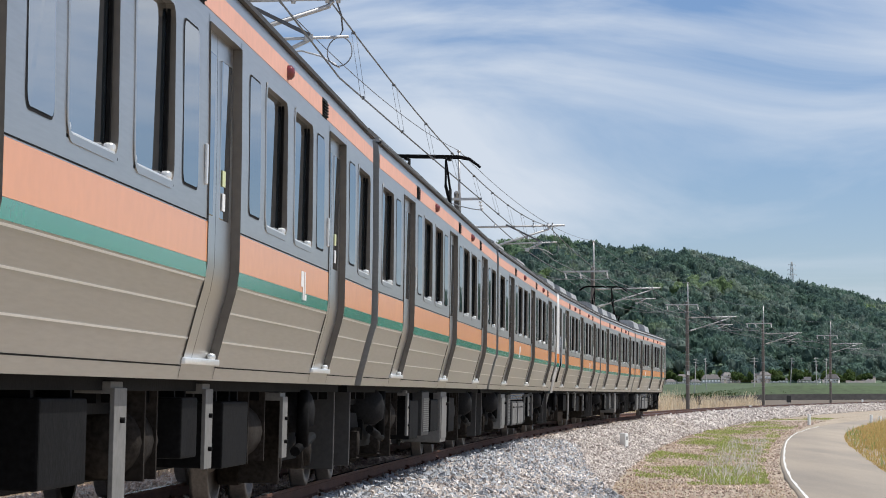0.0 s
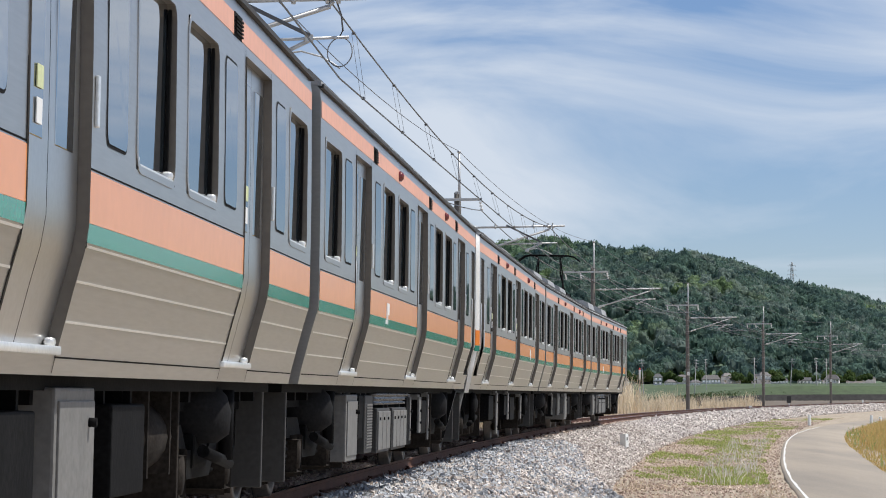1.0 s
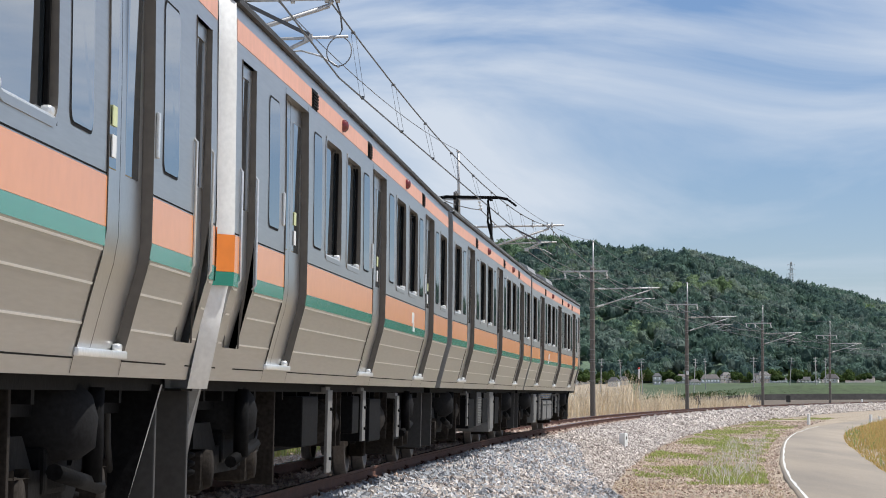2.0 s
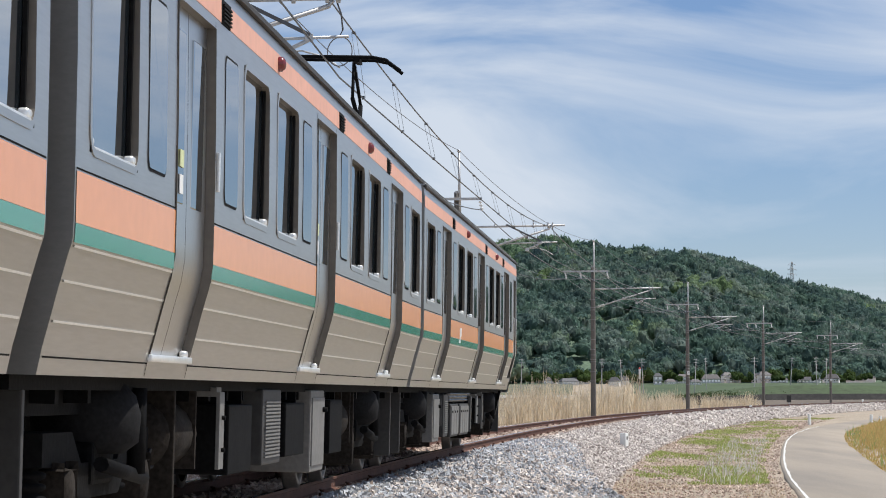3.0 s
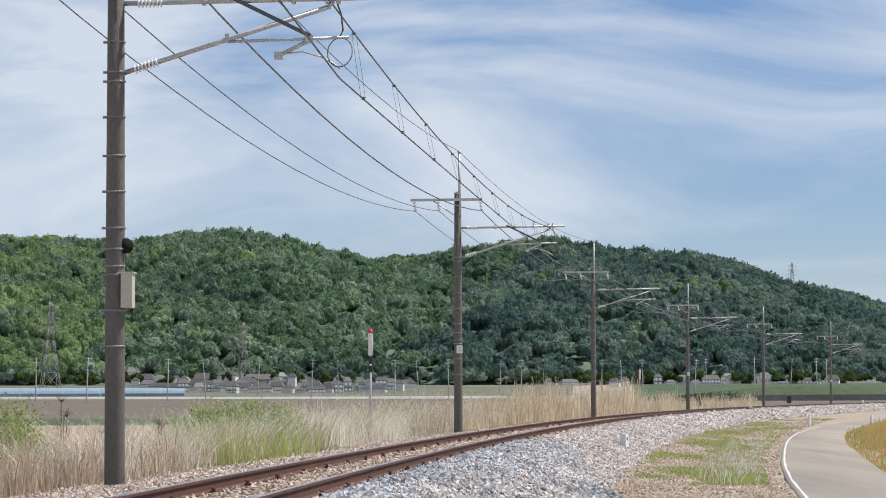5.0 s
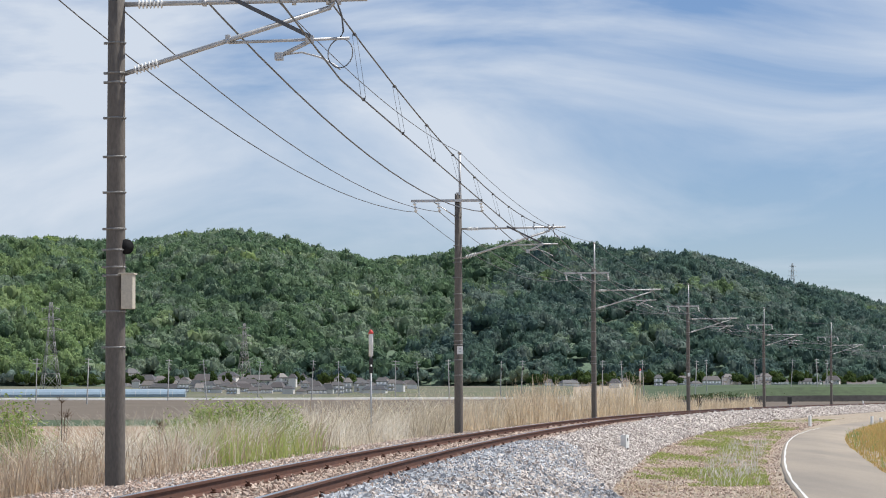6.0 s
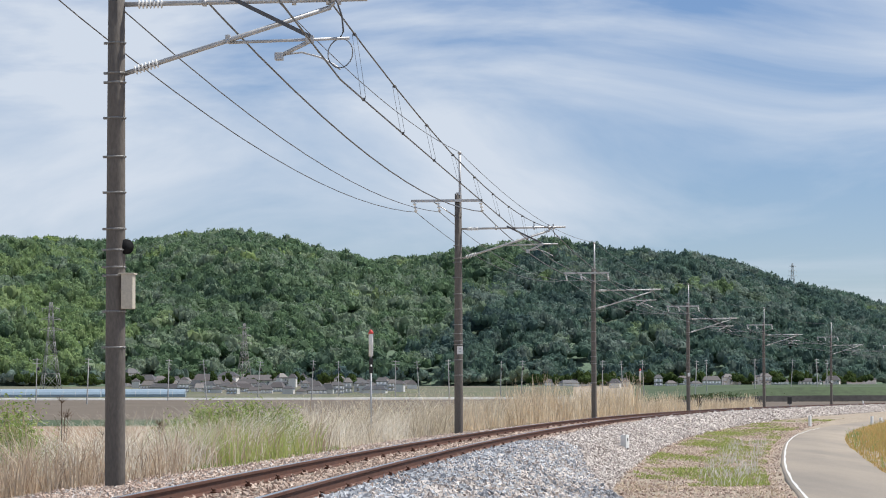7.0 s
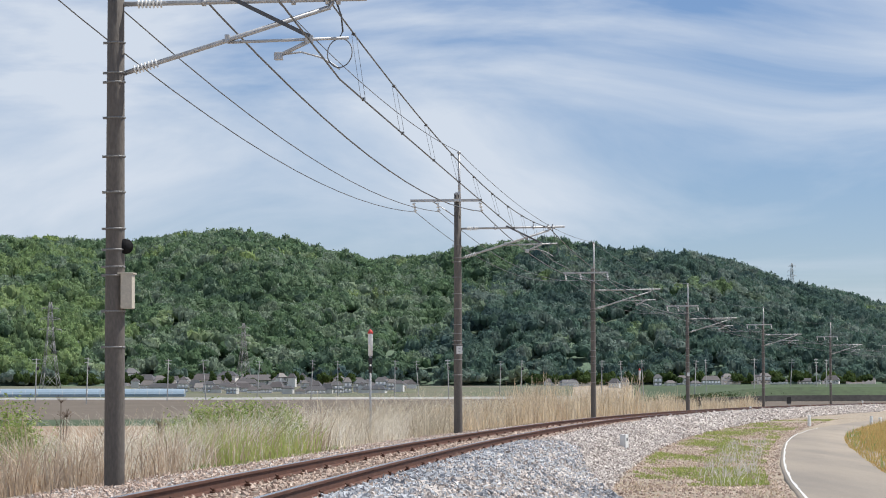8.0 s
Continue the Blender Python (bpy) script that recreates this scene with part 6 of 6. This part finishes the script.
def build_house(w, d, h, storeys):
    house = tagged(base("house"), "village house with a dark tiled roof", "house", "houses of the village")
    bm = bmesh.new()
    box(bm, -w / 2, w / 2, -d / 2, d / 2, -0.6, h, 0.03)
    part("wall", bm, PLASTER, house)
    bm = bmesh.new()
    e, rise = 0.5, 0.5 * d / 2 + 0.4
    a = ring(bm, [(-w / 2 - e, -d / 2 - e, h - 0.1), (w / 2 + e, -d / 2 - e, h - 0.1), (w / 2 + e, d / 2 + e, h - 0.1), (-w / 2 - e, d / 2 + e, h - 0.1)])
    b = ring(bm, [(-w / 2 - e, -d / 2 - e, h + 0.08), (w / 2 + e, -d / 2 - e, h + 0.08), (w / 2 + e, d / 2 + e, h + 0.08), (-w / 2 - e, d / 2 + e, h + 0.08)])
    c = ring(bm, [(-w / 2 + d * 0.3, 0, h + rise), (w / 2 - d * 0.3, 0, h + rise)])
    for k in range(4):
        bm.faces.new((a[k], a[(k + 1) % 4], b[(k + 1) % 4], b[k]))
    bm.faces.new(a[::-1])
    bm.faces.new((b[0], b[1], c[1], c[0])), bm.faces.new((b[2], b[3], c[0], c[1]))
    bm.faces.new((b[1], b[2], c[1])), bm.faces.new((b[3], b[0], c[0]))
    part("roof", bm, TILE, house)
    if storeys == 2:
        bm = bmesh.new()
        box(bm, -w / 2 - 1.2, w / 2 + 1.2, -d / 2 - 1.3, -d / 2, h / 2 - 0.1, h / 2 + 0.15, 0.03)
        part("lower_roof", bm, TILE, house)
    for st in range(storeys):
        z = 0.9 + st * h / 2
        n = max(2, int(w / 2.6))
        for k in range(n):
            x = -w / 2 + (k + 0.5) * w / n
            bm = bmesh.new()
            box(bm, x - 0.75, x + 0.75, -d / 2 - 0.05, -d / 2 + 0.02, z, z + 1.15, 0.01)
            win = part("window", bm, WHITE_PAINT, house, "pale window frame")
            bm = bmesh.new()
            box(bm, x - 0.66, x + 0.66, -d / 2 - 0.07, -d / 2 - 0.045, z + 0.08, z + 1.07)
            part("pane", bm, GLASS, win)
    return house


def settle_village():
    r = random.Random(77)
    kinds = [build_house(9, 7, 4.8, 2), build_house(13, 9, 2.5, 1), build_house(7.5, 7, 5.0, 2), build_house(16, 8, 2.4, 1), build_house(11, 9, 2.8, 1)]
    used = set()
    # angle across the view (metres per 1000 m), distance, number of houses
    groups = [(-106, -50, 870, 12), (-104, -44, 905, 17), (-98, -26, 945, 20), (-60, -10, 920, 9), (-104, -40, 815, 17), (-92, -22, 775, 18), (-30, -8, 800, 6), (34, 50, 860, 5), (55, 62, 840, 2), (68, 92, 850, 5), (86, 135, 870, 6), (75, 148, 920, 9)]
    for lo, hi, dist, n in groups:
        for k in range(n):
            y = dist + r.uniform(-18, 22)
            x = (lo + (hi - lo) * (k + r.uniform(0.2, 0.8)) / n) * 1.047 * y / 1000
            m = pose(x, y, float(lie(x, y)) + 0.15, 0, 0, r.choice([0, 25, 90, 12, -15, 170])) @ Matrix.Diagonal((r.uniform(0.5, 0.66),) * 2 + (r.uniform(0.48, 0.8), 1))
            i = r.randrange(5)
            if i not in used:
                used.add(i)
                kinds[i].matrix_basis = m
                kinds[i].scale = m.to_scale()
            else:
                copy_thing(kinds[i], m)
    for i, k in enumerate(kinds):
        if i not in used:
            y = 960
            k.matrix_basis = pose(-40 - 9 * i, y, float(lie(-40, y)), 0, 0, 0)


settle_village()


def build_greenhouse():
    g = tagged(base("greenhouse"), "long plastic film greenhouse tunnel", "greenhouse", "greenhouses in the fields")
    bm = bmesh.new()
    prof = [(-3.0, 0.0), (-3.0, 1.1), (-2.4, 1.9), (-1.3, 2.5), (0, 2.75), (1.3, 2.5), (2.4, 1.9), (3.0, 1.1), (3.0, 0.0)]
    a, b = ring(bm, [(-15, y, z * 0.75) for y, z in prof]), ring(bm, [(15, y, z * 0.75) for y, z in prof])
    for k in range(len(prof) - 1):
        bm.faces.new((a[k], b[k], b[k + 1], a[k + 1]))
    bm.faces.new(a), bm.faces.new(b[::-1])
    part("film", bm, FILM, g, "hazy plastic film")
    for x in np.arange(-15, 15.1, 3):
        bm = bmesh.new()
        path_tube(bm, [(x, y * 1.01, z * 0.76) for y, z in prof], 0.04, 4)
        part("hoop", bm, GALV, g)
    return g


greenhouse = build_greenhouse()
for _k, (_x, _y) in enumerate(((-98, 694), (-78, 699), (-82, 709), (-104, 702), (-112, 704), (-105, 712), (-96, 718))):
    _m = pose(_x, _y, float(lie(_x, _y)) + 0.1, 0, 0, 2)
    if _k:
        copy_thing(greenhouse, _m)
    else:
        greenhouse.matrix_basis = _m

def build_service_pole():
    p = tagged(base("utility_pole"), "slim grey concrete utility pole with cross-arms", "utility pole", "utility poles of the village")
    bm = bmesh.new()
    lathe(bm, (0, 0, -0.5), (0, 0, 1), [(0, 0.14), (9.5, 0.085), (9.5, 0)], 10)
    part("pole", bm, POLE_GREY, p)
    for z in (8.7, 8.0):
        bm = bmesh.new()
        box(bm, -0.9, 0.9, -0.06, 0.06, z - 0.05, z + 0.05, 0.01)
        part("cross_arm", bm, GALV, p)
    bm = bmesh.new()
    lathe(bm, (0.35, 0, 6.6), (0, 0, 1), [(0, 0.0), (0, 0.25), (0.7, 0.25), (0.75, 0)], 10)
    part("transformer", bm, BOX_GREY, p)
    return p


POLE_GREY = material("pale_concrete", (0.36, 0.355, 0.345), 0.9, 0, 0.1, 1, 10, 0.05)
service = build_service_pole()
_r = random.Random(5)
for _k, (_u, _y) in enumerate(((-136, 560), (-119, 540), (-92, 600), (-79, 620), (-62, 690), (-44, 640), (-35, 700), (-16, 660), (-8, 700), (2, 640), (19, 720), (26, 680), (53, 700), (60, 760), (67, 700), (84, 700), (88, 780), (104, 640), (125, 640), (128, 760), (116, 780))):
    _x = _u * 1.047 * _y / 1000
    _m = pose(_x, _y, float(lie(_x, _y)), 0, _r.uniform(-5, 5), _r.uniform(-60, 60))
    if _k:
        copy_thing(service, _m)
    else:
        service.matrix_basis = _m


def build_pylon():
    p = tagged(base("pylon"), "grey lattice steel power pylon", "pylon", "pylons of the power line")
    bm = bmesh.new()
    levels = [(0, 2.6), (5, 2.0), (10, 1.4), (14, 1.0), (18, 0.7), (22, 0.55), (25, 0.3)]
    for (z0, w0), (z1, w1) in zip(levels, levels[1:]):
        for a, b in (((1, 1), (1, -1)), ((1, -1), (-1, -1)), ((-1, -1), (-1, 1)), ((-1, 1), (1, 1))):
            tube(bm, (a[0] * w0, a[1] * w0, z0), (a[0] * w1, a[1] * w1, z1), 0.09, seg=4)
            tube(bm, (a[0] * w0, a[1] * w0, z0), (b[0] * w1, b[1] * w1, z1), 0.05, seg=4)
            tube(bm, (b[0] * w0, b[1] * w0, z0), (a[0] * w1, a[1] * w1, z1), 0.05, seg=4)
            tube(bm, (a[0] * w1, a[1] * w1, z1), (b[0] * w1, b[1] * w1, z1), 0.05, seg=4)
    part("tower", bm, POLE_GREY, p)
    for z, w in ((17, 3.2), (20, 2.8), (23, 2.4)):
        bm = bmesh.new()
        for sx in (-1, 1):
            tube(bm, (0, -0.4, z), (sx * w, 0, z + 0.3), 0.07, seg=4)
            tube(bm, (0, 0.4, z), (sx * w, 0, z + 0.3), 0.07, seg=4)
            tube(bm, (0, 0, z + 1.0), (sx * w, 0, z + 0.3), 0.05, seg=4)
            tube(bm, (sx * w, 0, z + 0.3), (sx * w, 0, z - 0.7), 0.06, seg=5)
        part("arm", bm, POLE_GREY, p)
    return p


pylon = build_pylon()
pylon.matrix_basis = pose(-110.5, 805, float(lie(-110, 805)), 0, 0, 20)
copy_thing(pylon, pose(-63.0, 905, float(lie(-63, 905)), 0, 0, 30) @ Matrix.Diagonal((0.8, 0.8, 0.8, 1)))
copy_thing(pylon, pose(164.0, 1340, 44.0, 0, 0, 15) @ Matrix.Diagonal((0.75, 0.75, 0.75, 1)))


def plant_foot():
    """Hedges, garden trees and a tea-dark bank at the foot of the hill."""
    r = np.random.default_rng(41)
    n = 260
    y = r.uniform(940, 1000, n)
    x = r.uniform(-0.16, 0.16, n) * y
    # these trees take the leaf colour darkened for cloud shade too
    plant_trees("foot_trees", x, y, lie(x, y), r.uniform(2.0, 5.0, n), r.uniform(2.5, 6.5, n), SHADED_WOOD, "garden trees and scrub behind the village", r, 7, 60)
    n = 230
    y = r.uniform(845, 965, n)
    x = r.choice([-1, 1], n) * r.uniform(0.03, 0.15, n) * y
    plant_trees("garden_trees", x, y, lie(x, y), r.uniform(1.4, 3.2, n), r.uniform(1.6, 4.5, n), HEDGE, "garden trees and hedges among the houses", r, 7, 60)


def build_levee():
    """A long grassy bank beyond the fields."""
    bm = bmesh.new()
    rows = []
    for x in np.linspace(38, 210, 60):
        y = 585 + 0.05 * x + 2 * math.sin(x * 0.05)
        z = float(lie(x, y))
        up = float(smooth(36, 70, x))
        low = z + 1.15 * up
        top = z + 0.2 + (2.2 + 0.011 * (x - 38)) * up + 0.2 * math.sin(x * 0.11)
        rows.append(ring(bm, [(x, y - 11, z - 0.5), (x, y - 9.5, low), (x, y - 2.5, top - 0.1), (x, y, top), (x, y + 4, top - 0.2), (x, y + 12, z - 0.5)]))
    for a, b in zip(rows, rows[1:]):
        for k in range(5):
            f = bm.faces.new((a[k], b[k], b[k + 1], a[k + 1]))
            f.material_index = 0 if k else 1
    tagged(part("levee", bm, [FIELD_GREEN, DARK_SOIL]), "long grassy green bank beyond the fields", "bank", kind="structure")
    r = np.random.default_rng(43)
    n = 9000
    x = r.uniform(42, 200, n)
    y = 585 + 0.05 * x + r.uniform(-9, 1, n)
    z = lie(x, y) + 0.1 + np.interp(y - 585 - 0.05 * x, [-9, -2.5, 0], [1.15, 2.1, 2.2]) * smooth(36, 70, x)
    blades("levee_grass", x, y, z - 0.1, r.uniform(0.2, 0.6, n), r.uniform(0.15, 0.4, n), 0.5, LEVEE_GRASS, "rough grass on the bank", r)


build_levee()

plant_foot()


motions()
